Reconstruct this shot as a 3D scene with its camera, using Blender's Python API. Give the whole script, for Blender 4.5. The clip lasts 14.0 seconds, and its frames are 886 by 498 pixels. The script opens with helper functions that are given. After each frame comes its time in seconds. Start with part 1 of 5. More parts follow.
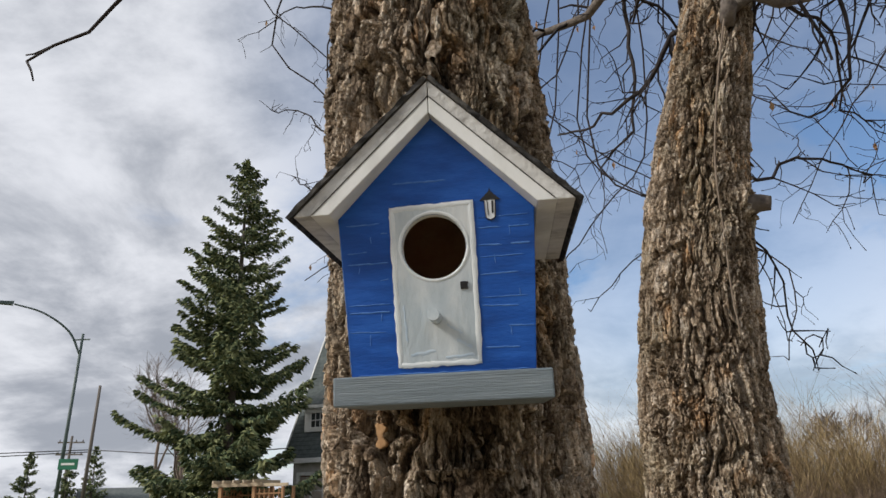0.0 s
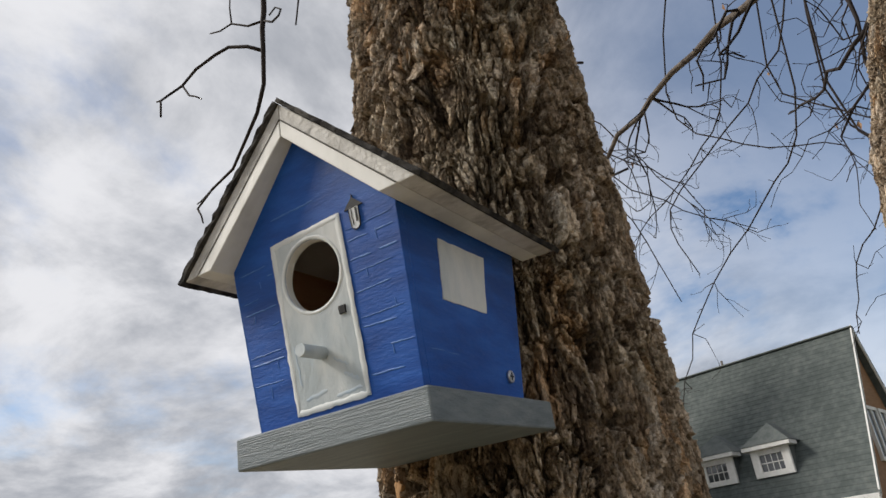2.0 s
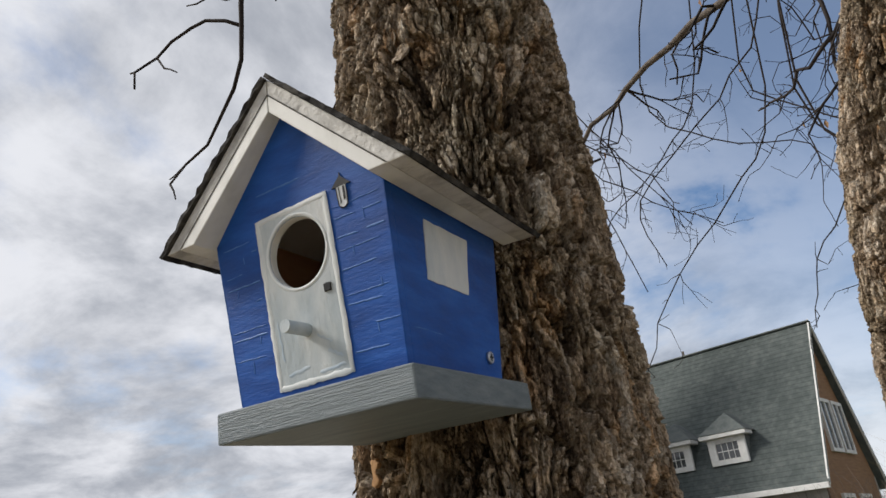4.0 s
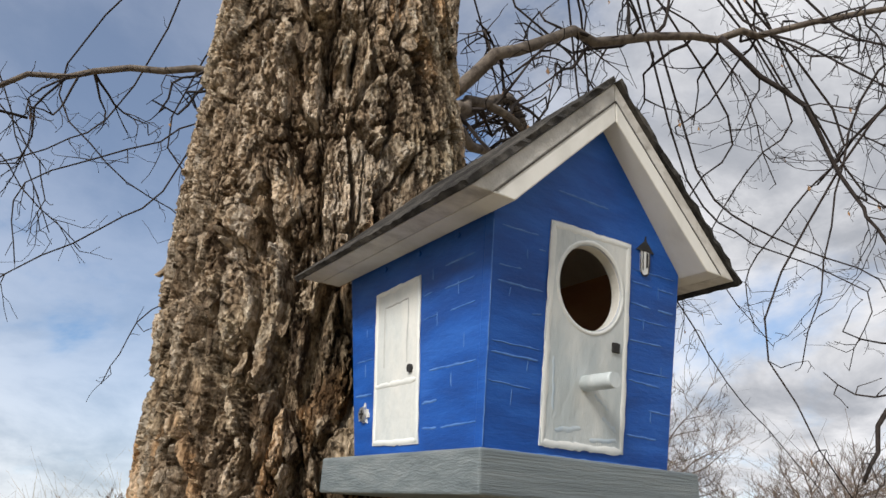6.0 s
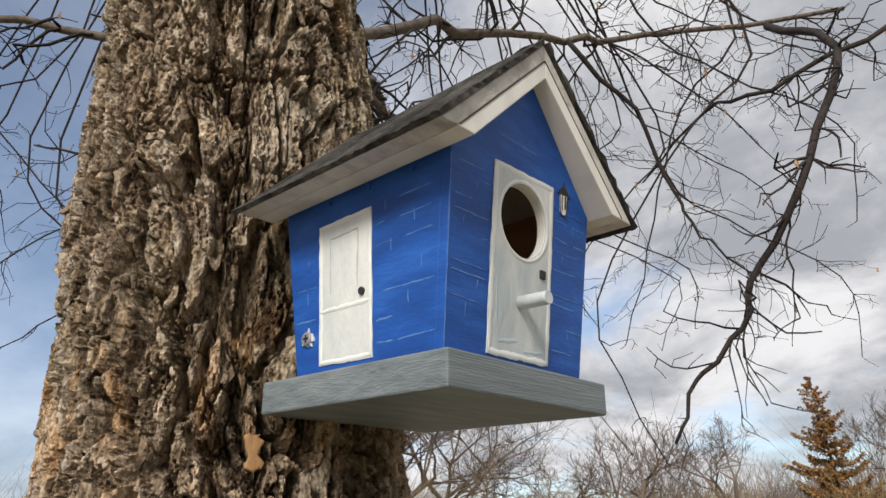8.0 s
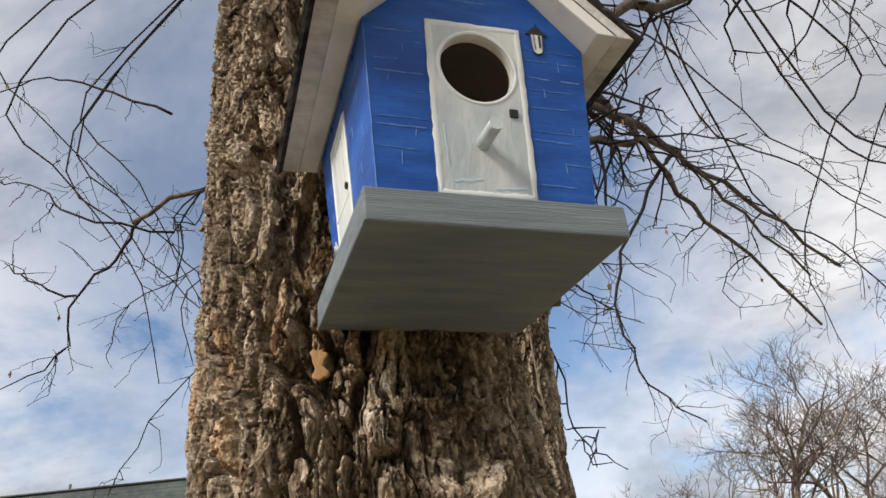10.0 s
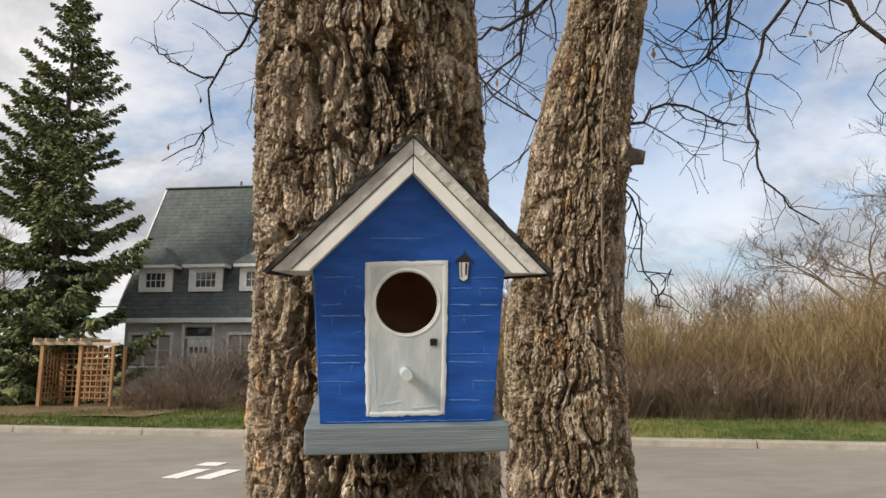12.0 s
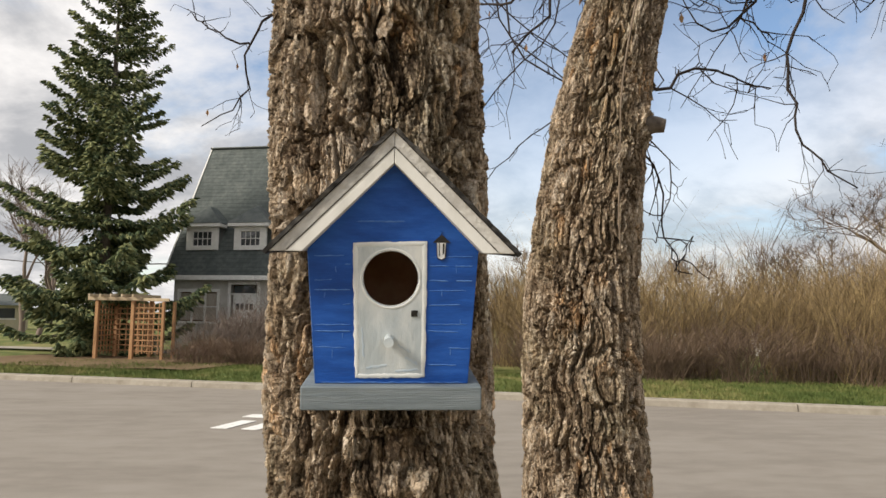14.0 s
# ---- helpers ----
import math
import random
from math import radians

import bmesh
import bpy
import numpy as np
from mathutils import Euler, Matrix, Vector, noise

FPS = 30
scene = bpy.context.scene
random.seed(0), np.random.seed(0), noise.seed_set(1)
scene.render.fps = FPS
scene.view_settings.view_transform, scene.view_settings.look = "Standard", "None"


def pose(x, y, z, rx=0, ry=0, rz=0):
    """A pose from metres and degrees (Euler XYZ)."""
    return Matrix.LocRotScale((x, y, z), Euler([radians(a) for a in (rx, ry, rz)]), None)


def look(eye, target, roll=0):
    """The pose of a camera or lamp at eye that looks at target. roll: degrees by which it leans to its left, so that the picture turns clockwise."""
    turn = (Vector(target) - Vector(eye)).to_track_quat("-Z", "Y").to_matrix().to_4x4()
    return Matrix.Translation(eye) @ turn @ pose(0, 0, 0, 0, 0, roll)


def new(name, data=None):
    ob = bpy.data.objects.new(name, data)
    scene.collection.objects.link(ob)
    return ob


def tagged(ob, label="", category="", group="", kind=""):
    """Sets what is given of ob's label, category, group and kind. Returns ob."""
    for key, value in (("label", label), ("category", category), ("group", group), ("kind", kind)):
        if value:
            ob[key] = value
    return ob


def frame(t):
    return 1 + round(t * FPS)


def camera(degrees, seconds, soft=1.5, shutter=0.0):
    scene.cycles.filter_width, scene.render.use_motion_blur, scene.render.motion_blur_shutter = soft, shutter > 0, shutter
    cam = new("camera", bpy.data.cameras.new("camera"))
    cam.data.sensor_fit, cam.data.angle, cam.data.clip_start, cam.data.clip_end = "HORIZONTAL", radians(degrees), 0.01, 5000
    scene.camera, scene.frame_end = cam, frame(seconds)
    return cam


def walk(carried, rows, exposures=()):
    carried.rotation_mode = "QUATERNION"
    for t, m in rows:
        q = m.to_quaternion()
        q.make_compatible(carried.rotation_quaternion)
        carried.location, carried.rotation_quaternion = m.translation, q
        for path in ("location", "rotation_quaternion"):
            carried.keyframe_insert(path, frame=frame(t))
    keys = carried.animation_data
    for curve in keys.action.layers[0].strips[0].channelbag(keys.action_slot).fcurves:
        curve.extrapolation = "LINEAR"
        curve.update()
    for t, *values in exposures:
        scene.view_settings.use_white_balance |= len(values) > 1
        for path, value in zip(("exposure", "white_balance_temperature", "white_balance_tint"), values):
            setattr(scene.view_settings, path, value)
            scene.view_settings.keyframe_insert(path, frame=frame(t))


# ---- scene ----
cam = camera(65.2, 14.0)
PATH = [
    (0, (0.044, -0.438, 1.491), (-0.132, 1.438, 2.163), -1.6),
    (0.5, (0.114, -0.394, 1.497), (-0.295, 1.428, 2.214), -2.4),
    (1, (0.189, -0.344, 1.492), (-0.474, 1.371, 2.278), -3.8),
    (1.5, (0.235, -0.307, 1.483), (-0.606, 1.3, 2.326), -5.0),
    (2, (0.258, -0.284, 1.469), (-0.669, 1.245, 2.365), -6.2),
    (2.2, (0.26, -0.285, 1.471), (-0.667, 1.262, 2.337), -5.9),
    (4.5, (0.242, -0.298, 1.465), (-0.568, 1.325, 2.307), -5.8),
    (5, (0.105, -0.307, 1.485), (-0.114, 1.525, 2.257), -3.1),
    (5.5, (-0.104, -0.261, 1.506), (0.419, 1.466, 2.369), -2.4),
    (6, (-0.246, -0.227, 1.514), (0.785, 1.249, 2.386), 0.2),
    (6.5, (-0.302, -0.195, 1.508), (1.013, 1.033, 2.381), -2.5),
    (7, (-0.302, -0.183, 1.492), (1.095, 0.979, 2.326), -4.1),
    (7.2, (-0.303, -0.184, 1.485), (1.1, 0.976, 2.312), -4.4),
    (9.3, (-0.261, -0.25, 1.449), (0.823, 1.157, 2.369), -2.8),
    (9.5, (-0.229, -0.255, 1.416), (0.726, 1.231, 2.354), -3.5),
    (10, (-0.131, -0.254, 1.367), (0.479, 1.343, 2.406), -7.7),
    (10.5, (-0.054, -0.257, 1.354), (0.34, 1.401, 2.4), -10.1),
    (11, (-0.03, -0.34, 1.438), (0.287, 1.458, 2.255), -5.4),
    (11.5, (-0.031, -0.412, 1.543), (0.241, 1.508, 2.03), -2.5),
    (12, (-0.038, -0.484, 1.611), (0.21, 1.476, 1.918), 0.1),
    (12.5, (-0.03, -0.54, 1.623), (0.13, 1.446, 1.792), 1.1),
    (13, (-0.022, -0.552, 1.617), (0.094, 1.439, 1.766), 1.1),
    (13.5, (-0.012, -0.541, 1.619), (0.108, 1.449, 1.777), 1.2),
    (14, (0.002, -0.546, 1.62), (0.134, 1.44, 1.81), 0.8),
]
EXPOSURES = [(0, -0.1, 6250, 10), (2.0, -0.1, 6450, 10), (4.5, -0.1, 6300, 10), (5.5, 0.1, 6450, 10), (7.0, 0.0, 6550, 10), (9.5, 0.08, 6650, 10), (10.5, 0.12, 6600, 10),
             (11.5, 0.08, 6650, 10), (12.5, 0.22, 6900, 10), (14.0, 0.22, 6900, 10)]
walk(cam, [(t, look(eye, target, roll)) for t, eye, target, roll in PATH], EXPOSURES)

# ---- world and sun ----
SUN_AZ, SUN_EL = radians(-116), radians(36)
world = bpy.data.worlds.new("sky")
scene.world = world
world.use_nodes = True


def sky_nodes():
    nt = world.node_tree
    n, l = nt.nodes, nt.links
    n.clear()
    out = n.new("ShaderNodeOutputWorld")
    bg = n.new("ShaderNodeBackground")
    sky = n.new("ShaderNodeTexSky")
    sky.sky_type = "NISHITA"
    sky.sun_disc = False
    sky.sun_elevation, sky.sun_rotation = SUN_EL, SUN_AZ
    sky.air_density, sky.dust_density, sky.ozone_density = 1.0, 0.4, 2.5
    coord = n.new("ShaderNodeTexCoord")
    sep = n.new("ShaderNodeSeparateXYZ")
    l.new(coord.outputs["Generated"], sep.inputs[0])
    lift = n.new("ShaderNodeMath")
    lift.operation = "ADD"
    lift.inputs[1].default_value = 0.32
    l.new(sep.outputs[2], lift.inputs[0])
    top = n.new("ShaderNodeMath")
    top.operation = "MAXIMUM"
    top.inputs[1].default_value = 0.1
    l.new(lift.outputs[0], top.inputs[0])
    flat = n.new("ShaderNodeVectorMath")
    flat.operation = "DIVIDE"
    both = n.new("ShaderNodeCombineXYZ")
    for k in range(3):
        l.new(top.outputs[0], both.inputs[k])
    l.new(coord.outputs["Generated"], flat.inputs[0])
    l.new(both.outputs[0], flat.inputs[1])

    def cloud(scale, detail, rough, shift, lo, hi, mode="SMOOTHSTEP"):
        mp = n.new("ShaderNodeMapping")
        mp.inputs["Location"].default_value = shift
        mp.inputs["Scale"].default_value = (1, 1, 0.6)
        l.new(flat.outputs[0], mp.inputs[0])
        t = n.new("ShaderNodeTexNoise")
        t.inputs["Scale"].default_value, t.inputs["Detail"].default_value = scale, detail
        t.inputs["Roughness"].default_value, t.inputs["Distortion"].default_value = rough, 0.25
        l.new(mp.outputs[0], t.inputs["Vector"])
        r = n.new("ShaderNodeMapRange")
        r.interpolation_type = mode
        r.inputs["From Min"].default_value, r.inputs["From Max"].default_value = lo, hi
        l.new(t.outputs["Fac"], r.inputs["Value"])
        return r.outputs[0]

    # a clearer stretch of sky above the street
    clear = n.new("ShaderNodeVectorMath")
    clear.operation = "DOT_PRODUCT"
    clear.inputs[1].default_value = CLEAR
    l.new(coord.outputs["Generated"], clear.inputs[0])
    ease = n.new("ShaderNodeMapRange")
    ease.interpolation_type = "SMOOTHSTEP"
    ease.inputs["From Min"].default_value, ease.inputs["From Max"].default_value = 0.80, 0.99
    ease.inputs["To Min"].default_value, ease.inputs["To Max"].default_value = 0.0, 0.78
    l.new(clear.outputs["Value"], ease.inputs["Value"])
    thick = cloud(1.7, 8, 0.58, CLOUD_SHIFT, 0.235, 0.485)
    less = n.new("ShaderNodeMath")
    less.operation = "SUBTRACT"
    less.use_clamp = True
    l.new(thick, less.inputs[0])
    l.new(ease.outputs[0], less.inputs[1])
    cover = less.outputs[0]
    shade = cloud(2.3, 8, 0.6, (3.1, 7.7, 0.4), 0.36, 0.66)
    tone = n.new("ShaderNodeMixRGB")
    tone.inputs[1].default_value = (0.40, 0.42, 0.465, 1)
    tone.inputs[2].default_value = (0.88, 0.88, 0.905, 1)
    l.new(shade, tone.inputs[0])
    blue = n.new("ShaderNodeMixRGB")
    blue.blend_type = "MULTIPLY"
    blue.inputs[0].default_value = 1.0
    blue.inputs[2].default_value = (SKY_GAIN, SKY_GAIN, SKY_GAIN, 1)
    l.new(sky.outputs[0], blue.inputs[1])
    mix = n.new("ShaderNodeMixRGB")
    l.new(cover, mix.inputs[0])
    l.new(blue.outputs[0], mix.inputs[1])
    l.new(tone.outputs[0], mix.inputs[2])
    l.new(mix.outputs[0], bg.inputs[0])
    bg.inputs[1].default_value = 1.0
    l.new(bg.outputs[0], out.inputs[0])


CLOUD_SHIFT, SKY_GAIN = (0.35, 0.1, 0.0), 0.15
CLEAR = (0.20, 0.80, 0.56)
sky_nodes()
sun = new("sun", bpy.data.lights.new("sun", "SUN"))
sun.data.energy, sun.data.angle, sun.data.color = 4.0, radians(17), (1.0, 0.93, 0.83)
sun_dir = Vector((math.sin(SUN_AZ) * math.cos(SUN_EL), math.cos(SUN_AZ) * math.cos(SUN_EL), math.sin(SUN_EL)))
sun.matrix_world = look(sun_dir * 50, (0, 0, 0))


# ---- materials ----
def material(name, colors, scale=8.0, detail=6, rough=0.8, bump=0.3, bump_scale=60.0, stretch=(1, 1, 1), spec=0.4, metal=0.0,
             per_object=0.0, per_island=0.0, coarse=0.0, distance=0.002, attribute="", ramp=(0.3, 0.7)):
    """A surface with two scales of variation; colors run dark to light."""
    m = bpy.data.materials.new(name)
    m.use_nodes = True
    nt = m.node_tree
    n, l = nt.nodes, nt.links
    b = n["Principled BSDF"]
    coord = n.new("ShaderNodeTexCoord")
    mp = n.new("ShaderNodeMapping")
    mp.inputs["Scale"].default_value = stretch
    l.new(coord.outputs["Object"], mp.inputs[0])

    def tex(s, d, r=0.6):
        t = n.new("ShaderNodeTexNoise")
        t.inputs["Scale"].default_value, t.inputs["Detail"].default_value, t.inputs["Roughness"].default_value = s, d, r
        l.new(mp.outputs[0], t.inputs["Vector"])
        return t.outputs["Fac"]

    def add(a, c, k):
        s = n.new("ShaderNodeMath")
        s.operation = "MULTIPLY_ADD"
        s.inputs[1].default_value, s.inputs[2].default_value = k, 0.0
        l.new(c, s.inputs[0])
        t = n.new("ShaderNodeMath")
        t.operation = "ADD"
        l.new(a, t.inputs[0])
        l.new(s.outputs[0], t.inputs[1])
        return t.outputs[0]

    fac = tex(scale, detail)
    if coarse:
        fac = add(fac, tex(scale * 0.17, 2), coarse)
        low = n.new("ShaderNodeMath")
        low.operation = "SUBTRACT"
        low.inputs[1].default_value = coarse * 0.5
        l.new(fac, low.inputs[0])
        fac = low.outputs[0]
    if per_object or per_island:
        src = n.new("ShaderNodeObjectInfo").outputs["Random"] if per_object else n.new("ShaderNodeNewGeometry").outputs["Random Per Island"]
        k = per_object or per_island
        fac = add(fac, src, k)
        low = n.new("ShaderNodeMath")
        low.operation = "SUBTRACT"
        low.inputs[1].default_value = k * 0.5
        l.new(fac, low.inputs[0])
        fac = low.outputs[0]
    if attribute:
        at = n.new("ShaderNodeAttribute")
        at.attribute_name = attribute
        fac = add(fac, at.outputs["Fac"], 0.55)
        low = n.new("ShaderNodeMath")
        low.operation = "SUBTRACT"
        low.inputs[1].default_value = 0.27
        l.new(fac, low.inputs[0])
        fac = low.outputs[0]
    cr = n.new("ShaderNodeValToRGB")
    el = cr.color_ramp.elements
    while len(el) < len(colors):
        el.new(0.5)
    for k, c in enumerate(colors):
        el[k].position = ramp[0] + (ramp[1] - ramp[0]) * k / max(1, len(colors) - 1)
        el[k].color = (*c, 1)
    l.new(fac, cr.inputs[0])
    l.new(cr.outputs[0], b.inputs["Base Color"])
    rr = n.new("ShaderNodeMapRange")
    rr.inputs["To Min"].default_value, rr.inputs["To Max"].default_value = max(0.02, rough - 0.12), min(1, rough + 0.12)
    l.new(tex(bump_scale * 0.6, 3), rr.inputs["Value"])
    l.new(rr.outputs[0], b.inputs["Roughness"])
    b.inputs["Specular IOR Level"].default_value = spec
    b.inputs["Metallic"].default_value = metal
    if bump:
        bm_ = n.new("ShaderNodeBump")
        bm_.inputs["Strength"].default_value, bm_.inputs["Distance"].default_value = bump, distance
        l.new(tex(bump_scale, 5, 0.65), bm_.inputs["Height"])
        l.new(bm_.outputs[0], b.inputs["Normal"])
    return m


def glass(name, color, rough=0.05):
    m = bpy.data.materials.new(name)
    m.use_nodes = True
    b = m.node_tree.nodes["Principled BSDF"]
    b.inputs["Base Color"].default_value = (*color, 1)
    b.inputs["Roughness"].default_value = rough
    b.inputs["Specular IOR Level"].default_value = 0.8
    return m


BLUE = material("blue_paint", [(0.005, 0.056, 0.27), (0.008, 0.080, 0.37), (0.018, 0.112, 0.46)], 26, 6, 0.48, 0.45, 170, (1, 1, 3.5), 0.34, coarse=0.9, distance=0.0007)
PALE = material("pale_blue_stroke", [(0.022, 0.112, 0.41), (0.10, 0.225, 0.52)], 150, 4, 0.5, 0.3, 400, distance=0.0003)
PANEL = material("panel_shadow_paint", [(0.36, 0.38, 0.39), (0.50, 0.52, 0.52)], 120, 4, 0.6, 0.2, 400, distance=0.0003)
WHITE = material("white_paint", [(0.56, 0.56, 0.53), (0.70, 0.70, 0.67), (0.76, 0.76, 0.74)], 30, 5, 0.55, 0.4, 240, (1, 1, 0.5), 0.35, coarse=0.5, distance=0.0006)
DOORW = material("door_white_paint", [(0.44, 0.50, 0.53), (0.58, 0.62, 0.63), (0.68, 0.70, 0.69)], 55, 6, 0.45, 0.7, 220, (1, 1, 0.4), 0.4, coarse=1.1, distance=0.0009)
BORDER = material("door_border_paint", [(0.62, 0.66, 0.67), (0.76, 0.78, 0.77)], 70, 4, 0.45, 0.5, 260, spec=0.4, distance=0.0006)
SMEAR = material("blue_smear_paint", [(0.38, 0.47, 0.56), (0.50, 0.57, 0.62)], 160, 5, 0.5, 0.3, 300, distance=0.0003)
TRIM = material("white_trim_wood", [(0.34, 0.33, 0.31), (0.57, 0.56, 0.53), (0.68, 0.67, 0.64)], 75, 8, 0.65, 1.0, 260, (0.6, 1, 0.6), 0.3, coarse=0.5, distance=0.0016)
GREY = material("grey_paint", [(0.115, 0.143, 0.162), (0.165, 0.2, 0.22), (0.215, 0.25, 0.27)], 80, 7, 0.5, 1.0, 300, (0.14, 0.7, 3.0), 0.4, coarse=0.5, distance=0.001)
SHINGLE = material("roof_grit", [(0.022, 0.021, 0.021), (0.048, 0.046, 0.044), (0.10, 0.094, 0.086)], 150, 6, 0.95, 1.0, 900, (1, 1, 1), 0.1, coarse=0.9, distance=0.0012)
BLACK = material("black_paint", [(0.008, 0.008, 0.009), (0.03, 0.03, 0.03)], 200, 3, 0.45, 0.3, 500, distance=0.0003)
# dark brown standing in for the shadow in the groove between roof boards
GROOVE_SHADE = material("groove_shade_paint", [(0.05, 0.045, 0.04), (0.09, 0.085, 0.075)], 200, 3, 0.9, 0.3, 500, distance=0.0003)
PLY = material("raw_plywood", [(0.46, 0.26, 0.15), (0.58, 0.37, 0.23)], 60, 5, 0.85, 0.5, 300, (1, 0.2, 1), distance=0.0008)
LANTERN = material("lantern_glass_paint", [(0.62, 0.66, 0.70), (0.86, 0.87, 0.88)], 160, 3, 0.4, 0.2, 400, distance=0.0003)
STEEL = material("zinc_screw", [(0.40, 0.41, 0.42), (0.72, 0.72, 0.72)], 300, 3, 0.35, 0.2, 500, metal=1.0, distance=0.0002)
BARK = material("bark", [(0.12, 0.088, 0.062), (0.34, 0.268, 0.195), (0.60, 0.50, 0.385), (0.86, 0.76, 0.64)], 240, 10, 0.95, 1.0, 600, (1, 1, 0.4), 0.12,
                coarse=0.35, distance=0.004, attribute="plate", ramp=(0.32, 0.72))


def weather_bark():
    """Small chips of many tones, grey-green lichen in wide patches, dark specks, and orange-brown inner bark where scales broke off."""
    n, l = BARK.node_tree.nodes, BARK.node_tree.links
    b = n["Principled BSDF"]
    src = b.inputs["Base Color"].links[0].from_socket
    geo = n.new("ShaderNodeTexCoord")

    def noise_tex(scale, detail, lo, hi, top):
        t = n.new("ShaderNodeTexNoise")
        t.inputs["Scale"].default_value, t.inputs["Detail"].default_value = scale, detail
        l.new(geo.outputs["Object"], t.inputs["Vector"])
        r = n.new("ShaderNodeMapRange")
        r.inputs["From Min"].default_value, r.inputs["From Max"].default_value, r.inputs["To Max"].default_value = lo, hi, top
        l.new(t.outputs["Fac"], r.inputs["Value"])
        return t, r.outputs[0]

    wob, _ = noise_tex(140, 4, 0, 1, 1)
    shift = n.new("ShaderNodeVectorMath")
    shift.operation = "MULTIPLY_ADD"
    shift.inputs[1].default_value = (0.012, 0.012, 0.012)
    l.new(wob.outputs["Color"], shift.inputs[0])
    l.new(geo.outputs["Object"], shift.inputs[2])
    mp = n.new("ShaderNodeMapping")
    mp.inputs["Scale"].default_value = (1, 1, 0.32)
    l.new(shift.outputs[0], mp.inputs[0])
    tones, edges = n.new("ShaderNodeTexVoronoi"), n.new("ShaderNodeTexVoronoi")
    edges.feature = "DISTANCE_TO_EDGE"
    for v in (tones, edges):
        v.inputs["Scale"].default_value = 150
        l.new(mp.outputs[0], v.inputs["Vector"])
    sep = n.new("ShaderNodeSeparateColor")
    l.new(tones.outputs["Color"], sep.inputs[0])
    at = n.new("ShaderNodeAttribute")
    at.attribute_name = "fresh"
    _, lichen = noise_tex(7.0, 7, 0.48, 0.68, 0.5)
    _, specks = noise_tex(330, 5, 0.50, 0.64, 0.55)
    warm = n.new("ShaderNodeMath")
    warm.operation = "MULTIPLY"
    warm.inputs[1].default_value = 0.6
    l.new(sep.outputs[0], warm.inputs[0])
    dull = n.new("ShaderNodeMath")
    dull.operation = "MULTIPLY"
    dull.inputs[1].default_value = 0.6
    l.new(sep.outputs[1], dull.inputs[0])
    for fac, tint in ((lichen, (0.74, 0.79, 0.68, 1)), (warm.outputs[0], (1.08, 0.94, 0.78, 1)), (dull.outputs[0], (0.54, 0.54, 0.55, 1)),
                      (specks, (0.40, 0.37, 0.34, 1)), (at.outputs["Fac"], (1.2, 0.96, 0.72, 1))):
        mix = n.new("ShaderNodeMixRGB")
        mix.blend_type = "MULTIPLY"
        mix.inputs[2].default_value = tint
        l.new(fac, mix.inputs[0])
        l.new(src, mix.inputs[1])
        src = mix.outputs[0]
    l.new(src, b.inputs["Base Color"])
    # relief of the chips over the grain
    rise = n.new("ShaderNodeMapRange")
    rise.inputs["From Max"].default_value = 0.14
    l.new(edges.outputs["Distance"], rise.inputs["Value"])
    both = n.new("ShaderNodeMath")
    both.operation = "ADD"
    l.new(rise.outputs[0], both.inputs[0])
    l.new(sep.outputs[2], both.inputs[1])
    chips = n.new("ShaderNodeBump")
    chips.inputs["Strength"].default_value, chips.inputs["Distance"].default_value = 0.9, 0.0030
    l.new(both.outputs[0], chips.inputs["Height"])
    grain = b.inputs["Normal"].links[0].from_node
    l.new(chips.outputs[0], grain.inputs["Normal"])


weather_bark()
RAWBARK = material("fresh_bark", [(0.24, 0.13, 0.06), (0.42, 0.26, 0.13)], 90, 6, 0.9, 0.8, 350, (1, 1, 0.3), 0.2, distance=0.002)
LIMB = material("limb_bark", [(0.055, 0.045, 0.04), (0.13, 0.11, 0.095), (0.2, 0.17, 0.14)], 40, 6, 0.9, 0.8, 160, (1, 1, 1), 0.2, distance=0.003)
TWIG = material("twig_bark", [(0.014, 0.011, 0.011), (0.042, 0.034, 0.032)], 60, 4, 0.85, 0.4, 200, spec=0.25, distance=0.001, per_island=0.4)
DRYLEAF = material("dry_leaf", [(0.24, 0.13, 0.06), (0.42, 0.27, 0.15)], 60, 3, 0.8, 0.3, 150, per_island=0.6)
NEEDLE = material("spruce_needles", [(0.042, 0.066, 0.032), (0.110, 0.140, 0.060), (0.22, 0.235, 0.105)], 0.9, 5, 0.75, 0.0, 20, spec=0.25, per_island=0.8)
CONIF2 = material("brown_conifer", [(0.10, 0.055, 0.02), (0.34, 0.17, 0.055)], 0.9, 5, 0.8, 0.0, 20, spec=0.2, per_island=0.8)
GRASS = material("grass", [(0.075, 0.105, 0.032), (0.128, 0.150, 0.050), (0.25, 0.225, 0.10)], 1.6, 8, 0.95, 0.6, 40, spec=0.1, coarse=0.9, distance=0.03)
STRAW = material("dry_grass", [(0.17, 0.135, 0.085), (0.26, 0.215, 0.14), (0.36, 0.30, 0.205)], 1.8, 8, 0.95, 0.6, 40, spec=0.1, coarse=0.9, distance=0.03)
DIRT = material("dirt", [(0.13, 0.09, 0.055), (0.22, 0.16, 0.1)], 1.4, 8, 0.95, 0.7, 30, spec=0.1, coarse=0.6, distance=0.03)
ASPHALT = material("asphalt", [(0.21, 0.188, 0.163), (0.238, 0.215, 0.187), (0.262, 0.238, 0.209)], 3.0, 9, 0.9, 0.5, 90, (0.6, 1.3, 1), 0.25, coarse=1.0, distance=0.006)
CONCRETE = material("concrete", [(0.24, 0.215, 0.175), (0.36, 0.33, 0.28)], 5, 7, 0.9, 0.5, 60, spec=0.2, coarse=0.7, distance=0.004)
